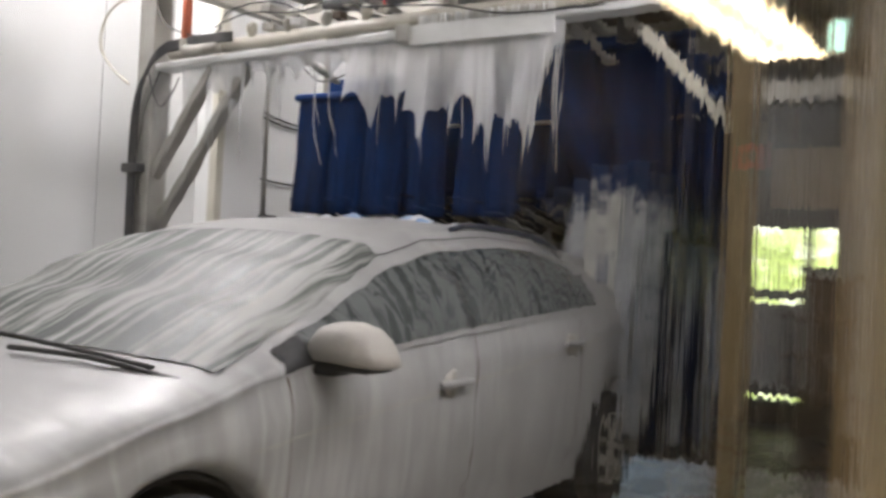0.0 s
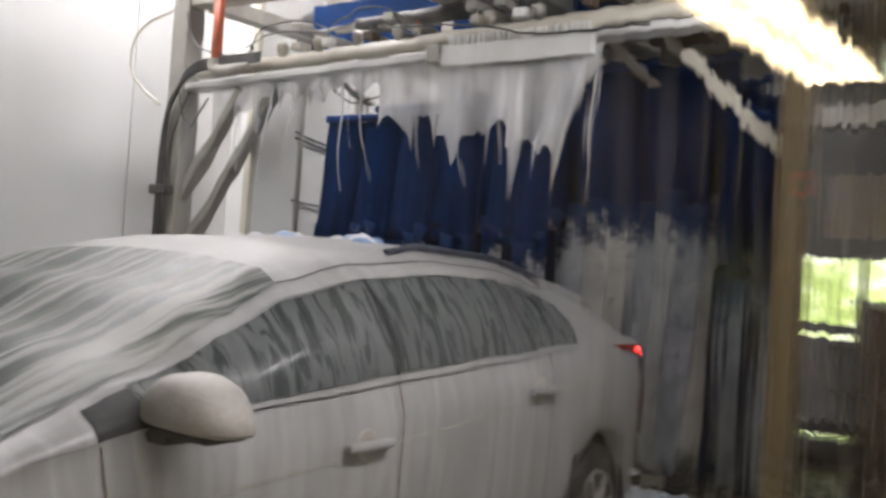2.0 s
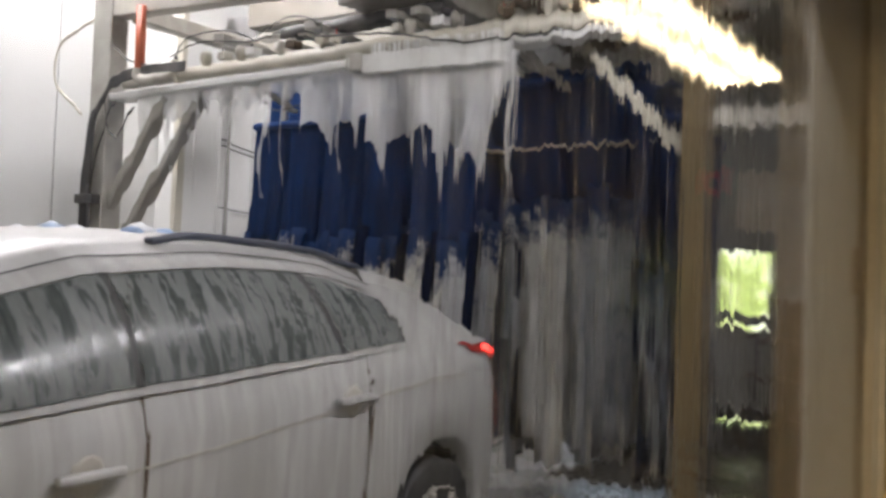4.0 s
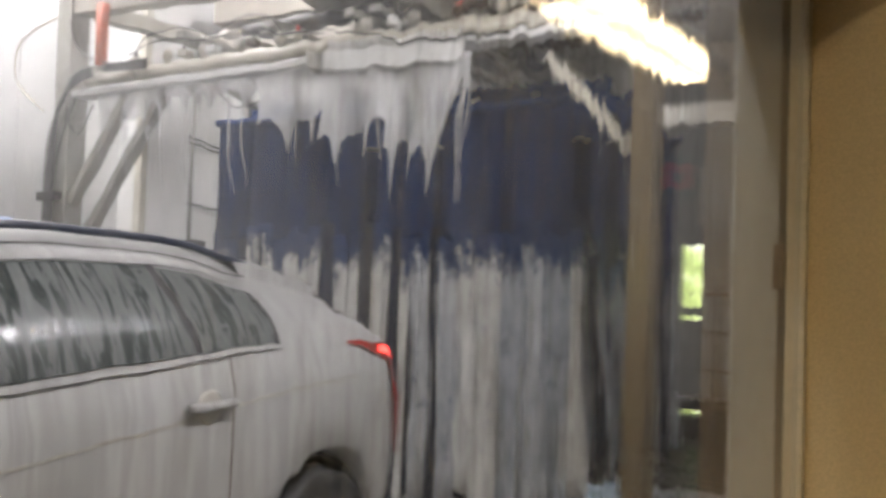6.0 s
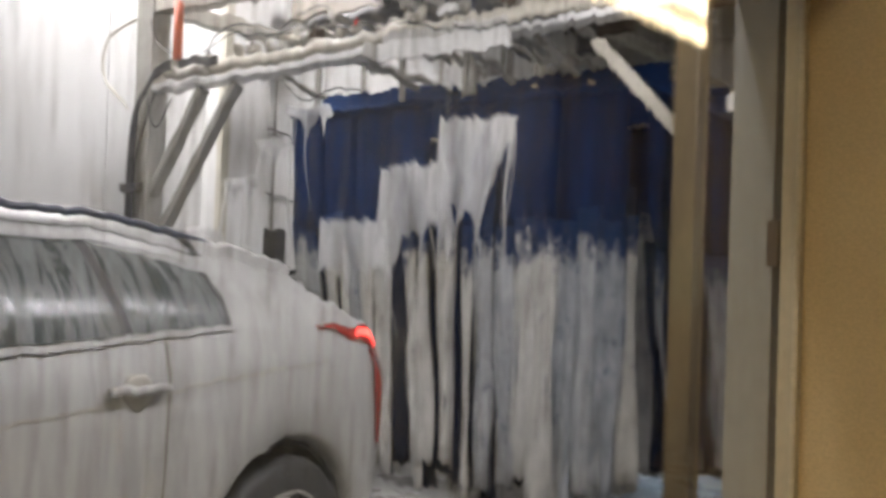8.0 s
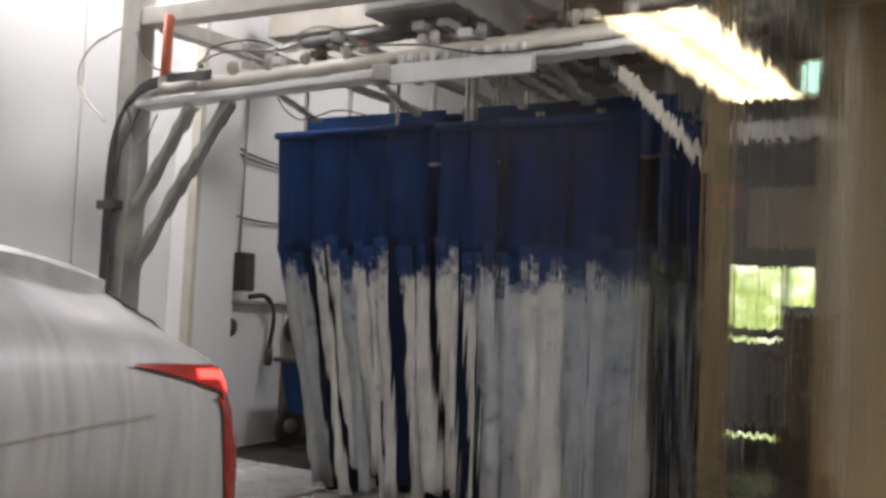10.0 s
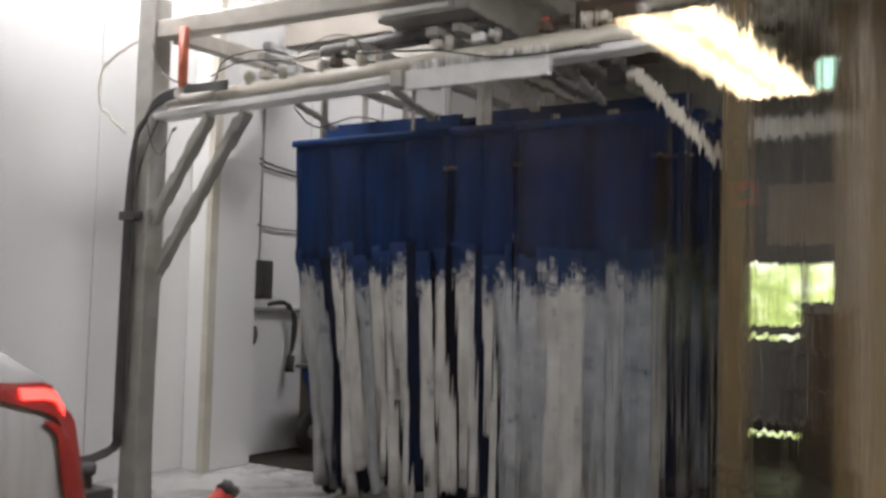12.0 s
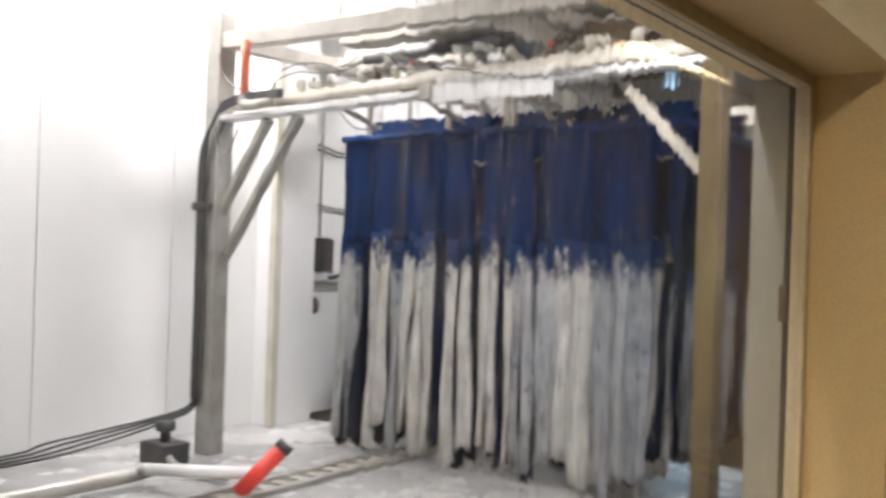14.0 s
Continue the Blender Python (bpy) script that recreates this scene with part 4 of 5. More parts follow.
def build_car():
    c = thing("car", "silver grey hatchback covered in running soap foam", "car")
    stations = [-4.0 + 0.04 * i for i in range(107)]
    subs = [0, 0.5, 1, 1.5, 2, 2.5, 3, 3.5, 4, 4.25, 4.5, 4.75, 5, 5.33, 5.66, 6, 6.5, 7, 7.5, 8]
    bm = bmesh.new()
    rings = []
    for y in stations:
        half = [skin(y, s) for s in subs]
        ring = [bm.verts.new(p) for p in half] + [bm.verts.new((-p.x, p.y, p.z)) for p in reversed(half[:-1])]
        rings.append(ring)
    for a, b in zip(rings, rings[1:]):
        for k in range(len(a) - 1):
            bm.faces.new((a[k], b[k], b[k + 1], a[k + 1]))
    bm.faces.new(rings[0])
    bm.faces.new(rings[-1])
    part("body", bm, M_PAINT, c, "silver paint under soap streaks", True)
    part("underbody", boxed((-0.72, -3.8, 0.18), (0.72, 0.0, 0.5), 0.03), M_RUBBER, c, "black underside")
    for side in (1, -1):
        part("front_door_glass", patch(-2.62, -1.745, 4.08, 4.9, 30, 6, side), M_CARGLASS, c, "door window streaked with soap", True)
        part("rear_door_glass", patch(-1.72, lambda v: -0.93 - 0.06 * v, 4.08, 4.9, 18, 6, side), M_CARGLASS, c, "door window streaked with soap", True)
        part("quarter_glass", patch(lambda v: -0.895 - 0.06 * v, -0.575, 4.08, lambda u: 4.88 - 0.10 * u * u, 14, 6, side), M_CARGLASS, c, "small dark quarter window", True)
        part("mirror_sail", patch(-2.75, -2.62, 4.10, 4.86, 8, 4, side, 0.005), M_RUBBER, c, "black triangle before the door window", True)
        part("window_trim", patch(-2.90, -0.55, 4.0, 4.06, 48, 1, side, 0.012), M_PAINT, c, "soapy window trim", True)
        part("window_trim", patch(-2.82, -0.57, 4.91, 4.96, 48, 1, side, 0.010), M_PAINT, c, "soapy window trim", True)
        part("drip_rail", patch(-2.75, -0.50, 5.22, 5.30, 48, 1, side, 0.003), M_DARK, c, "thin dark roof seam", True)
        for y in (-2.74, -1.735, -0.80):
            part("door_gap", patch(y, y + 0.006, 0.3, 4.0, 1, 16, side, 0.002), M_BROWN, c, "dark door gap")
        part("pillar_trim", patch(-1.745, -1.72, 4.06, 4.91, 2, 6, side, 0.004), M_RUBBER, c, "", True)
        part("pillar_trim", patch(lambda v: -0.93 - 0.06 * v, lambda v: -0.895 - 0.06 * v, 4.06, 4.91, 2, 6, side, 0.004), M_DARK, c, "", True)
        part("pillar_trim", patch(-0.577, -0.555, 4.06, 4.80, 2, 6, side, 0.004), M_DARK, c, "", True)
        # A thin grey strip paints in the shade along the body crease.
        part("crease_shade", patch(-2.9, -0.15, lambda u: 2.52 + 0.43 * u, lambda u: 2.55 + 0.43 * u, 48, 1, side, 0.003), M_RAIL, c, "grey strip painted as shade along the body crease", True)
        rail = [skin(-1.50 + 0.105 * k, 5.85, 0.020 if 0 < k < 10 else 0.004) for k in range(11)]
        part("roof_rail", tube([(p.x * side, p.y, p.z) for p in rail], 0.012, 8), M_RAILBLACK, c, "dark blue-black roof rail", True)
        for y, z in ((-2.0, 0.725), (-1.0, 0.812)):
            bm = boxed((0.895 if side > 0 else -0.922, y, z), (0.922 if side > 0 else -0.895, y + 0.19, z + 0.026), 0.010)
            h = part("door_handle", bm, M_PAINT, c, "silver door handle", True)
            # No hollow is cut: a grey disc gives the shade behind the handle.
            part("recess", lathe([(0.045, 0.876), (0.05, 0.890), (0.04, 0.893)], "X", 20, None, (0, y + 0.10, z + 0.008)) if side > 0 else lathe([(0.045, -0.876), (0.05, -0.890), (0.04, -0.893)], "X", 20, None, (0, y + 0.10, z + 0.008)), M_RAIL, h, "grey disc painted as shade behind the grip", True)
        # mirror
        bm = bmesh.new()
        bmesh.ops.create_uvsphere(bm, u_segments=20, v_segments=12, radius=1)
        for v in bm.verts:
            x, y, z = v.co
            x, y, z = (math.copysign(abs(q) ** 0.72, q) for q in (x, y, z))
            z = max(z, -0.50)
            v.co = Vector((side * (0.945 + 0.135 * x * (1 - 0.20 * z)), -2.545 + 0.10 * y * (1.1 if y < 0 else 0.5), 0.895 + 0.075 * z - 0.012 * max(0, x)))
        mi = part("wing_mirror", bm, M_MIRROR, c, "foam covered wing mirror", True)
        part("mirror_base", boxed((0.84 if side > 0 else -1.05, -2.63, 0.832), (1.05 if side > 0 else -0.84, -2.51, 0.862), 0.014), M_RUBBER, mi, "black lower shell")
        part("mirror_arm", boxed((0.83 if side > 0 else -0.93, -2.63, 0.815), (0.93 if side > 0 else -0.83, -2.53, 0.86), 0.012), M_RUBBER, mi)
        # tail lamp: wedge on the flank and a column round the corner
        tl = part("tail_lamp", patch(-0.20, 0.17, lambda u: 4.0 - 0.85 * u ** 1.3, 4.02, 14, 4, side, 0.010), M_LENS, c, "red tail lamp", True)
        part("lamp_column", patch(lambda v: 0.135 - 0.085 * v * v, 0.20, 1.9, 3.3, 6, 10, side, 0.010), M_LENS, tl, "", True)
        part("bulb", patch(0.0, 0.12, 3.72, 3.95, 4, 2, side, 0.014), M_TAILON, tl, "lit red lamp", True)
        # wheels
        for wy in WHEELS:
            w = part("wheel", lathe([(0.206 * k, d) for k, d in ((0.85, -0.085), (1.23, -0.095), (1.33, -0.08), (1.35, -0.05), (1.35, 0.05), (1.33, 0.08), (1.23, 0.095), (0.85, 0.085))], "X", 40), M_RUBBER, c, "wet black tyre", True)
            w.location = (side * 0.765, wy, WR)
            bm = lathe([(0.195, 0.04), (0.207, 0.098), (0.197, 0.102), (0.19, 0.06), (0.05, 0.055), (0.03, 0.05)], "X", 40)
            for k in range(7):
                an = 2 * math.pi * k / 7
                beam(bm, (0.085, 0.03 * math.cos(an), 0.03 * math.sin(an)), (0.088, 0.19 * math.cos(an), 0.19 * math.sin(an)), 0.035, 0.03)
            lathe([(0.045, 0.07), (0.045, 0.10), (0.03, 0.107), (0.01, 0.108)], "X", 16, bm)
            if side < 0:
                bmesh.ops.rotate(bm, verts=bm.verts[:], matrix=Matrix.Rotation(math.pi, 3, "Z"))
            bmesh.ops.scale(bm, vec=(1, 0.86, 0.86), verts=bm.verts[:])
            part("rim", bm, M_STEEL, w, "grey alloy rim")
            part("arch_liner", lathe([(0.24, -0.16), (AR - 0.004, -0.16), (AR - 0.004, 0.08), (AR - 0.02, 0.08), (AR - 0.02, -0.14), (0.24, -0.14)], "X", 32, None, (side * 0.72, wy, WR)) , M_RUBBER, c, "black wheel arch liner")
    part("windscreen", patch(-2.93, -2.06, 5.18, 8, 24, 14, 1, 0.006, 0, patch(-2.93, -2.06, 5.18, 8, 24, 14, -1)), M_SCREEN, c, "windscreen under streaming soap", True)
    part("rear_screen", patch(-0.13, 0.08, 5.7, 8, 10, 10, 1, 0.006, 0, patch(-0.13, 0.08, 5.7, 8, 10, 10, -1)), M_CARGLASS, c, "rear window", True)
    # roof spoiler: a wedge that carries the roof line on over the rear window
    prof = [(-0.55, 1.303), (-0.32, 1.278), (-0.06, 1.232), (-0.065, 1.205), (-0.16, 1.17), (-0.5, 1.24)]
    bm, ribs = bmesh.new(), []
    for i in range(13):
        x = -0.64 + 1.28 * i / 12
        ribs.append([bm.verts.new((x, y + 0.05 * abs(x / 0.64) ** 3 * (-1 if y > -0.3 else 0), z - 0.07 * abs(x / 0.64) ** 2.5)) for y, z in prof])
    for a, b in zip(ribs, ribs[1:]):
        for k in range(len(prof)):
            bm.faces.new((a[k], a[(k + 1) % len(prof)], b[(k + 1) % len(prof)], b[k]))
    bm.faces.new(ribs[0])
    bm.faces.new(ribs[-1])
    part("spoiler", bm, M_PAINT, c, "roof spoiler lip")
    part("wiper", tube([(-0.55, -2.99, 0.855), (-0.1, -2.96, 0.87), (0.6, -2.98, 0.835)], 0.008), M_RUBBER, c, "black wiper arm", True)
    part("wiper", tube([(0.05, -3.03, 0.845), (0.4, -3.02, 0.845), (0.72, -3.0, 0.815)], 0.008), M_RUBBER, c, "black wiper arm", True)
    part("bumper", boxed((-0.70, 0.16, 0.26), (0.70, 0.285, 0.52), 0.05), M_PAINT, c, "rear bumper", True)
    # lumps of foam that ride on the roof
    rnd = random.Random(7)
    for k in range(20):
        x, y = rnd.uniform(-0.2, 0.5), rnd.uniform(-1.5, -0.7)
        bm = bmesh.new()
        bmesh.ops.create_icosphere(bm, subdivisions=2, radius=1)
        r = rnd.uniform(0.016, 0.042)
        for v in bm.verts:
            n = 1 + 0.35 * noise.noise(v.co * 2.2 + Vector((k * 3.1, 0, 0)))
            v.co = Vector((x + v.co.x * r * 1.5 * n, y + v.co.y * r * n, lerp(TOP, y) - 0.012 - 0.10 * x * x + v.co.z * r * 0.9 * n))
        part("foam_lump", bm, M_SUDS if k % 3 else M_BLUESUDS, c, "white soap foam" if k % 3 else "blue tinted soap foam", True)
    return c


M_RAILBLACK = surface("blue_black_rail", (0.030, 0.037, 0.060), (0.060, 0.068, 0.092), 0.4, scale=9)
M_MIRROR = surface("foam_coated_shell", (0.50, 0.465, 0.42), (0.41, 0.385, 0.35), 0.55, scale=14, fine=80, relief=0.35)
M_SUDS = surface("soap_suds", (0.82, 0.83, 0.85), (0.72, 0.75, 0.80), 0.5, scale=9, fine=90, relief=0.6)
M_BLUESUDS = surface("blue_soap_suds", (0.22, 0.36, 0.62), (0.50, 0.60, 0.74), 0.5, scale=9, fine=90, relief=0.6)
car = build_car()
CAR_X = -2.585


# ---- cloth curtain ----
def cloth(w, l, r, ragged=0.0, swell=0.02, waist=0.10):
    """A hanging strip from z = 0 down, with soft folds and a frayed end."""
    bm = bmesh.new()
    nx, nz = 4, 14
    ph = r.uniform(0, 6.28)
    front = []
    for side in (0, 1):
        rows = []
        for j in range(nz + 1):
            v = j / nz
            row = []
            for i in range(nx + 1):
                u = i / nx - 0.5
                fold = swell * v * math.sin(ph + u * 5 + v * 3) + swell * 0.4 * math.sin(ph * 2 + v * 9) * v
                row.append(bm.verts.new((u * w * (1 + waist * math.sin(ph + 6 * v)) + 0.2 * waist * v * math.sin(ph + 4 * v), fold + side * 0.012, -l * v - (r.uniform(0, ragged) if j == nz else 0))))
            rows.append(row)
        front.append(rows)
        for a, b in zip(rows, rows[1:]):
            for i in range(nx):
                bm.faces.new((a[i], a[i + 1], b[i + 1], b[i]))
    f, k = front
    for j in range(nz):
        for i in (0, nx):
            bm.faces.new((f[j][i], f[j + 1][i], k[j + 1][i], k[j][i]))
    for i in range(nx):
        bm.faces.new((f[0][i], f[0][i + 1], k[0][i + 1], k[0][i]))
        bm.faces.new((f[nz][i], f[nz][i + 1], k[nz][i + 1], k[nz][i]))
    return bm


PANELS = []   # panel, its rest place, row, share across the bay
STRIPS = []   # strip, its rest place in the panel, row, world x, phase
rr = random.Random(3)
ROWS = [(4.55, 4, 3, 2.20), (4.92, 4, 3, 2.33), (5.30, 3, 2, 2.35), (5.72, 3, 2, 2.37)]
DROP = 0.66
GROUPS = []   # curtain, its row, whether it is the group beside the window
for ri, (cy, n, ns, ZTOP) in enumerate(ROWS):
    for near, (x0, x1) in enumerate(((-3.74 + 0.04 * ri, -2.70), (-2.62, -2.27), (-2.24, -1.52 + 0.02 * ri))):
        cu = thing("cloth_curtain", "row of blue felt wash cloths with worn white tails", "wash curtain", (0, 0, 0), "cloth curtains")
        GROUPS.append((cu, ri, near))
        part("hanger_bar", tube([(x0 - 0.02, cy, ZTOP + 0.015), (x1 + 0.02, cy, ZTOP + 0.015)], 0.022), M_BLUEPAINT, cu, "blue hanger bar", True)
        for x in (x0 + 0.2, x1 - 0.2):
            part("hanger", boxed((x - 0.016, cy - 0.012, ZTOP + 0.03), (x + 0.016, cy + 0.012, 2.56 if near < 2 else ZTOP + 0.06), 0.004), M_STEEL, cu, "steel hanger")
        pn = n if near == 0 else 2
        pw = (x1 - x0) / pn
        for i in range(pn):
            cx = x0 + pw * (i + 0.5)
            pan = part("cloth_panel", cloth(pw * 1.01, DROP, rr, 0.02, 0.012, 0.015), M_BLUE if rr.random() < 0.75 or near else M_NAVY, cu, "deep blue felt panel", True)
            PANELS.append((pan, (cx, cy, ZTOP), ri, (cx + 3.74) / 2.24))
            for k in range(ns):
                for layer in ((0, 1) if ri == 0 else (0,)):
                    sx = pw * ((k + 0.5 + 0.5 * layer) / ns - 0.5)
                    wide = pw / ns * rr.uniform(0.85, 1.25)
                    white = M_TAIL if cx < -2.55 or rr.random() < 0.55 else M_GREYTAIL
                    # Back layer tails mostly take the deepened blue, as shade between the pale ones.
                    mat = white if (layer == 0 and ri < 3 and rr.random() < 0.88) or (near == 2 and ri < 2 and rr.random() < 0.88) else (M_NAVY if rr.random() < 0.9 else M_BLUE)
                    st = part("cloth_tail", cloth(wide, rr.uniform(1.24, 1.42), rr, 0.06, 0.03), mat, pan, {M_TAIL: "worn off-white cloth tail", M_GREYTAIL: "worn grey cloth tail"}.get(mat, "dark blue cloth tail"), True)
                    STRIPS.append((st, (sx, -0.008 + 0.05 * layer + rr.uniform(-0.012, 0.012), -DROP + rr.uniform(0.0, 0.10)), ri, near, cx + sx, cy, rr.uniform(-0.6, 0.6), cx))
# side cloths that hang along the curtain's near flank
cu = thing("cloth_curtain", "flank of dark blue wash cloths along the bay", "wash curtain", (0, 0, 0), "cloth curtains")
part("hanger_bar", tube([(-1.40, 4.5, 2.215), (-1.40, 6.0, 2.215)], 0.022), M_BLUEPAINT, cu, "blue side bar", True)
for i in range(7):
    cy = 4.62 + 0.2 * i
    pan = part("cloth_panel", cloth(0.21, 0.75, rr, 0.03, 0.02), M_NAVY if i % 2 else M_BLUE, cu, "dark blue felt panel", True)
    z = 2.20
    PANELS.append((pan, (-1.40, cy, z), 9, 1.0))
    for k in range(2):
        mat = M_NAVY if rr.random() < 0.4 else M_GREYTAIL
        st = part("cloth_tail", cloth(0.12, rr.uniform(1.0, 1.2), rr, 0.06, 0.03), mat, pan, "worn cloth tail", True)
        STRIPS.append((st, (0.1 * (k - 0.5), 0.015, -0.73), 9, 1, -1.4, cy, rr.uniform(-0.6, 0.6), -1.4))

mt = thing("curtain_motor", "rusty brown motor block at the end of the spray bar", "motor", (0, 0, 0))
part("block", boxed((-1.72, 4.05, 2.42), (-1.42, 4.40, 2.66), 0.02), M_BROWN, mt)
part("shaft", tube([(-1.57, 4.2, 2.30), (-1.57, 4.2, 2.42)], 0.05), M_DARK, mt, "", True)
part("bracket", boxed((-1.66, 4.15, 2.661), (-1.48, 4.3, 2.70), 0.005), M_STEEL, mt)


# ---- soap that hangs from the spray bar ----
FOAM = []
rf = random.Random(11)
for i, (x0, x1, drop) in enumerate(((-4.02, -3.58, 0.26), (-3.60, -3.32, 0.10), (-3.36, -3.10, 0.10), (-3.14, -2.82, 0.12), (-2.86, -2.45, 0.27), (-2.48, -2.10, 0.34), (-2.14, -1.72, 0.46))):
    bm = bmesh.new()
    nx, nz = 40, 10
    rows = []
    for j in range(nz + 1):
        row = []
        for k in range(nx + 1):
            u, v = k / nx, j / nz
            gap = abs(math.sin(math.pi * (u * 2.6 + 0.3 * i + 0.25 * noise.noise(Vector((u * 4, i * 2.7, 0))))))
            fill = 0.50 if i < 4 else 0.88
            low = drop * (fill + (1.45 - fill) * (1 - gap) ** 4 + 0.22 * noise.noise(Vector((u * 9, i * 5.1, 3))))
            row.append(bm.verts.new(((x1 - x0) * u - (0.16 * v * u if i == 6 else 0) + 0.02 * v * math.sin(5 * u + i), 0.05 * v * math.sin(u * 9 + i) + 0.03 * v, -max(low, 0.04) * v)))
        rows.append(row)
    for a, b in zip(rows, rows[1:]):
        for k in range(nx):
            bm.faces.new((a[k], a[k + 1], b[k + 1], b[k]))
    # long strands that trail below the film
    for q in range(2):
        sx, l, w = rf.uniform(0, x1 - x0), max(0.30, drop) * rf.uniform(1.0, 1.9), rf.uniform(0.004, 0.012)
        col, bend = [], rf.uniform(-0.06, 0.06)
        for j in range(9):
            v = j / 8
            c = sx + bend * v * v + 0.012 * math.sin(7 * v + q)
            col.append([bm.verts.new((c + d * w * (1 - 0.7 * v), 0.04 * v, -l * v)) for d in (-1, 1)])
        for a, b in zip(col, col[1:]):
            bm.faces.new((a[0], a[1], b[1], b[0]))
    fo = tagged(link_mesh("soap_sheet", bm, M_FOAM, True), "torn white film of soap falling from the spray bar", "soap", "soap sheets")
    FOAM.append((fo, (x0, GY - 0.02, 2.27 + 0.028 * (x0 + 4.19)), i))


# ---- spray that drifts along the bay behind the car ----
MIST = []
for i in range(2):
    bm = bmesh.new()
    rows = []
    for j in range(9):
        row = []
        for k in range(13):
            x, z = -4.78 + 4.3 * k / 12, 0.15 + 3.0 * j / 8
            row.append(bm.verts.new((x, 0.25 * noise.noise(Vector((x * 0.8, z, i * 4.0))), z)))
        rows.append(row)
    for a, b in zip(rows, rows[1:]):
        for k in range(12):
            bm.faces.new((a[k], a[k + 1], b[k + 1], b[k]))
    mi = tagged(link_mesh("spray_mist", bm, M_MIST, True), "thin grey veil of spray drifting in the bay", "spray", "spray veils")
    mi.visible_shadow = False
    MIST.append((mi, i))


# ---- what moves ----
def motions():
    tail = [(0, 4.942), (0.5, 4.812), (1, 4.711), (1.5, 4.541), (2, 4.381), (2.5, 4.161), (3, 4.000), (5.5, 3.249), (6, 3.219), (6.5, 3.209), (7, 3.189), (9.5, 2.127), (10, 1.947), (10.5, 1.777), (11, 1.627), (11.5, 1.507), (12, 1.376), (12.5, 1.156), (13, 0.956), (13.5, 0.756), (14, 0.555)]
    times = [0.25 * i for i in range(57)]

    def at(table, t):
        for (a, va), (b, vb) in zip(table, table[1:]):
            if t <= b:
                return va + (vb - va) * (t - a) / (b - a)
        return table[-1][1]

    walk(car, [(t, pose(CAR_X, y, FLOOR)) for t, y in tail])
    for w in [o for o in car.children if o.name.split(".")[0] == "wheel"]:
        x, y, z = w.location
        walk(w, [(t, pose(x, y, z, math.degrees((4.942 - at(tail, t)) / WR))) for t in times])
    # how far the cloths beside the window are flung up and back
    lift = [(0, 14), (0.2, -8), (0.4, -24), (0.6, -18), (0.8, -6), (1.0, 10), (1.2, 24), (1.5, 38), (1.8, 34), (2.0, 16), (2.2, -8), (2.4, -26), (2.6, -24), (2.8, -12), (3.0, -4), (3.2, 0), (3.6, 25), (4.0, 32), (4.4, 10), (4.8, -8), (5.2, 0), (14, 0)]
    # how far they are pushed aside by the car, to hang along its flank
    aside = [(0, 0.45), (0.25, 1), (0.9, 1), (1.3, 0), (2.05, 0), (2.3, 1), (2.7, 0.8), (3.0, 0.4), (3.2, 0), (14, 0)]

    def pushed(t, px, ri):
        """Sideways lean of a panel that hangs from px, in degrees."""
        reach = max(0.0, min(0.5, -1.55 - px)) * (1.0, 0.9, 0.3, 0.0)[ri]
        return -at(aside, t) * math.degrees(math.asin(reach / DROP))

    for pan, (x, y, z), ri, share in PANELS:
        rows = []
        for t in times:
            w = math.cos(2 * math.pi * (t - 11.2) / 2.3 - 0.25 * ri)
            early = max(0.0, min(1.0, (8 - t) / 3))
            side = (3.6 * (1 - share) ** 1.5 + 0.6 + 1.2 * early) * w
            along = 1.5 * math.sin(2 * math.pi * t / 2.3 + 2 * share)
            if ri < 4 and x > -2.24:
                along += at(lift, t) * (1.0, 0.9, 0.3, 0.15)[ri]
                side += pushed(t, x, ri)
            rows.append((t, pose(x, y, z, along, side, 90) if ri == 9 else pose(x, y, z, along, side, 0)))
        walk(pan, rows)
    # how far the drive raises them
    rise = [(0, 0.17), (0.2, 0.12), (0.4, 0.03), (0.6, 0), (1.0, 0), (1.2, 0.08), (1.4, 0.15), (1.7, 0.18), (2.0, 0.17), (2.2, 0.14), (2.5, 0.06), (2.8, 0), (3.2, -0.02), (3.7, 0.12), (4.2, 0.14), (4.7, 0.03), (5.2, 0), (14, 0)]

    # how far the cloths beside the window are blown along the bay
    sweep = [(0, -3), (0.25, -8), (0.4, -22), (0.6, -38), (0.8, -28), (1.0, -8), (1.2, 7), (1.5, 13), (1.8, 6), (2.0, 0), (2.4, -4), (2.6, -9), (2.8, -8), (3.2, 0), (3.7, 12), (4.2, 10), (4.7, -8), (5.2, 0), (14, 0)]

    for cu, ri, near in GROUPS:
        share = (1.0, 0.9, 0.5, 0.3)[ri] if near == 2 else 0.0
        walk(cu, [(t, pose(0, 0, share * d)) for t, d in rise])
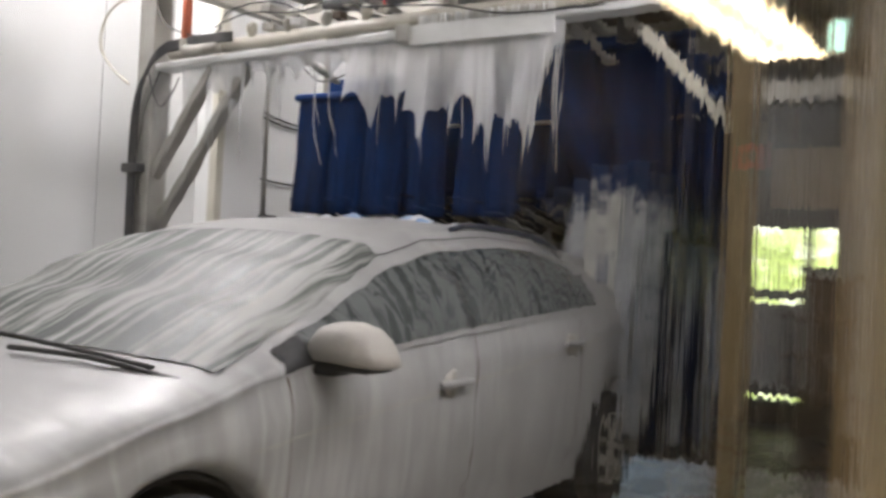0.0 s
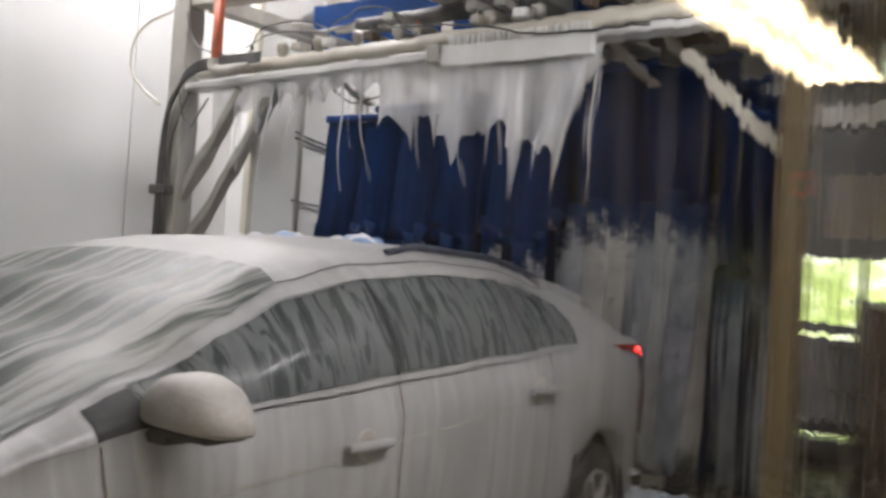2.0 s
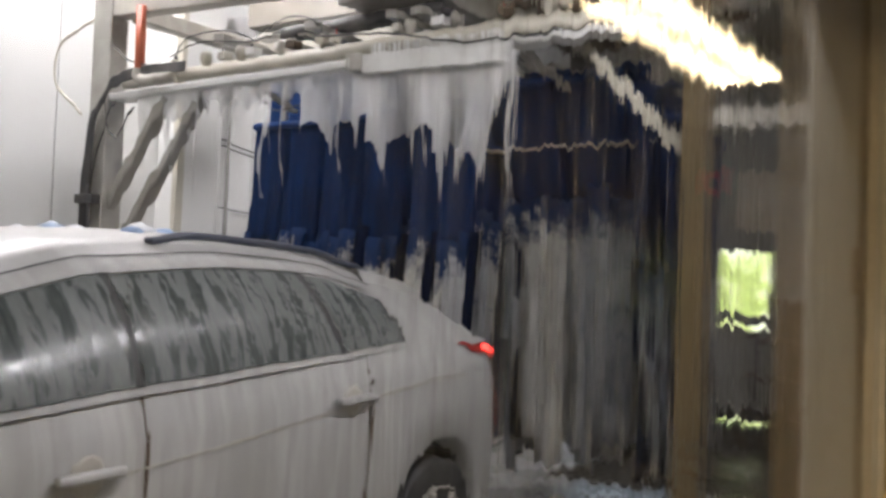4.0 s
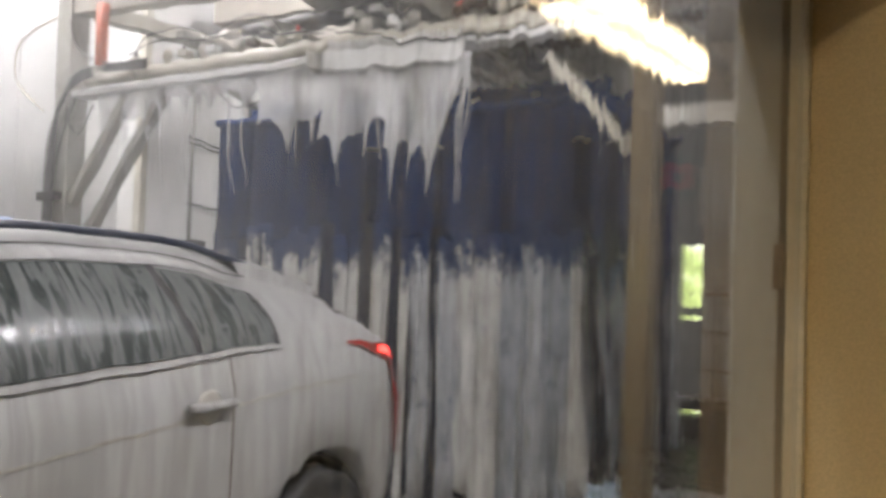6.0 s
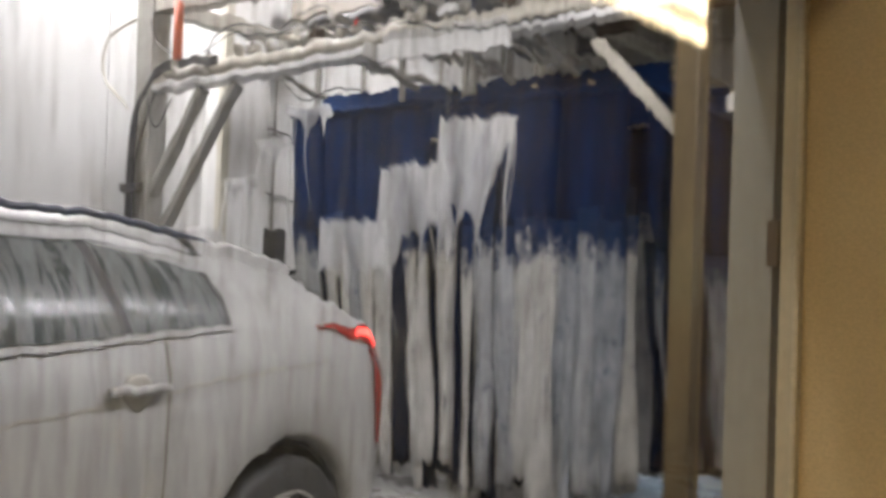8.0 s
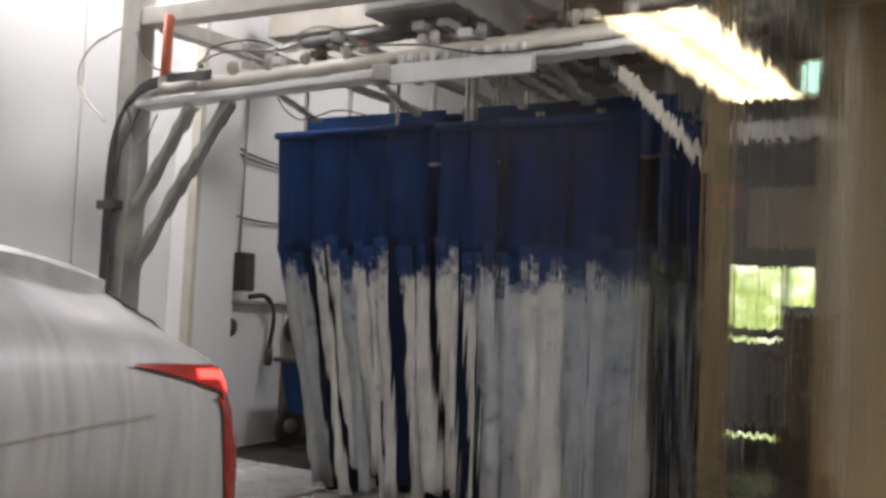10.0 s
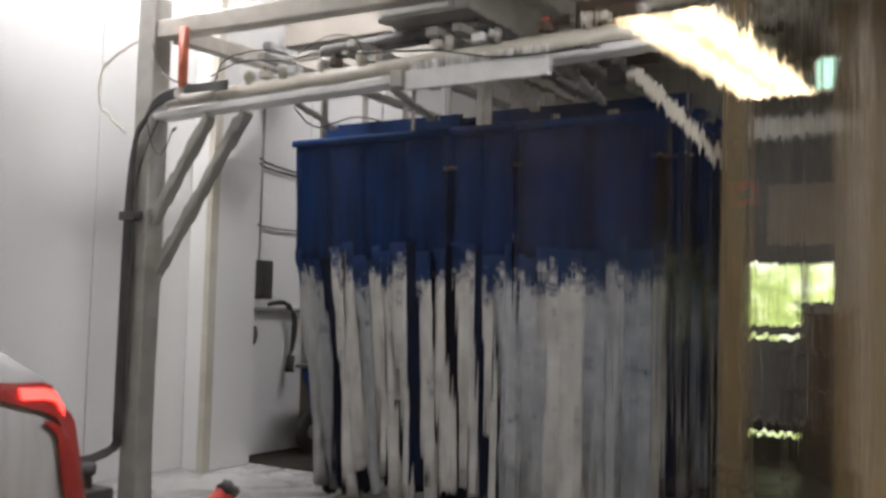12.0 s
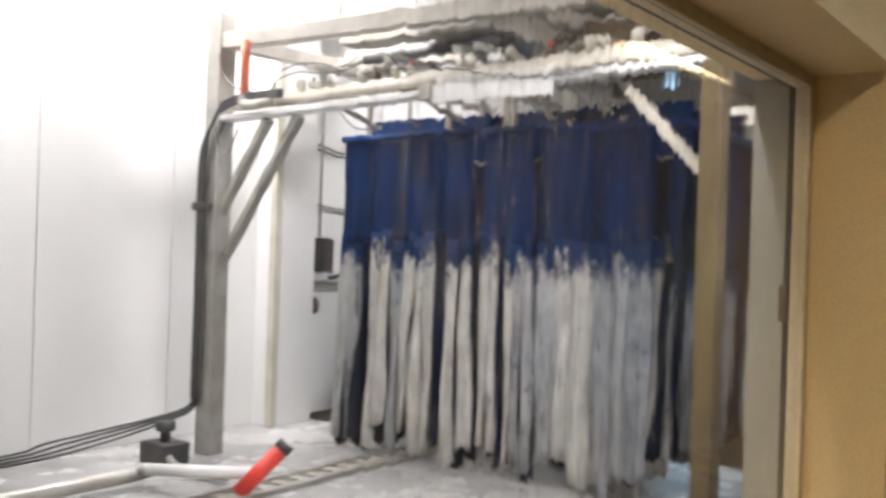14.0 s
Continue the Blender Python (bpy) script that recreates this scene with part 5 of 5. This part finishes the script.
    for st, (x, y, z), ri, near, wx, cy, ph, px in STRIPS:
        rows = []
        share = max(0.0, min(1.0, (wx + 3.74) / 2.3))
        for t in times:
            w = math.cos(2 * math.pi * (t - 11.35) / 2.3 - 0.25 * ri + ph * 0.5)
            early = max(0.0, min(1.0, (8 - t) / 3))
            side = (8.5 * (1 - share) ** 1.5 + 1.0 + 3.0 * early) * w + ph
            along = 3.0 * math.sin(2 * math.pi * t / 2.3 + 2 * share + ph)
            if ri < 2 and wx < -1.66:
                # a tail lies back over the car while the car is under it
                over = at(tail, t) + 0.25 - cy
                along += max(0.0, min(76.0, 150 * over)) * (max(0.0, 1 - at(aside, t) - abs(at(lift, t)) / 25) if near == 2 else 1)
            if near == 2:
                along += at(sweep, max(0.0, t - 0.06 * ri)) * (1.0, 0.85, 0.6, 0.4)[ri] * (0.85 + 0.3 * math.sin(40 * wx))
            elif ri == 9:
                side -= 0.5 * at(sweep, t)
            if near == 2 and ri < 4:
                along -= at(lift, t) * (1.0, 0.9, 0.3, 0.15)[ri]
                side -= pushed(t, px, ri)
            rows.append((t, pose(x, y, z, along, side, 0)))
        walk(st, rows)
    rock = ([(0, 2.20), (0.6, 2.22), (0.9, 2.50), (1.2, 2.72), (1.5, 2.80), (1.9, 2.84), (2.2, 2.60), (2.4, 2.30), (2.6, 2.40), (2.8, 2.66), (3.0, 2.81), (3.3, 2.84), (3.8, 2.6), (4.3, 2.2), (14, 2.2)],
            [(0, 2.20), (0.8, 2.25), (1.1, 2.62), (1.5, 2.84), (1.9, 2.88), (2.2, 2.60), (2.4, 2.25), (3.0, 2.2), (14, 2.2)])
    for bp, rows in zip(COVERS, rock):
        walk(bp, [(t, pose(max(0.0, 0.75 * (2.80 - z)), 4.74, z)) for t, z in rows])
    for mi, i in MIST:
        walk(mi, [(t, pose(0, y + 0.55 * i, 0)) for t, y in ((0, 9.3), (3.2, 6.6), (5.3, 3.3), (6.3, 3.05), (7.2, 2.75), (8.2, 0.5), (9.2, -5.5), (14, -6.4))])
    for fo, (x, y, z), i in FOAM:
        rows = []
        for t in times:
            fall = max(0.0, t - 7.3 - 0.12 * (i % 4))
            rows.append((t, pose(x, y, z - min(3.0, 1.6 * fall * fall), 5 * math.sin(2.1 * t + i), 2.5 * math.sin(2.7 * t + 1.7 * i), 0)))
        walk(fo, rows)


motions()
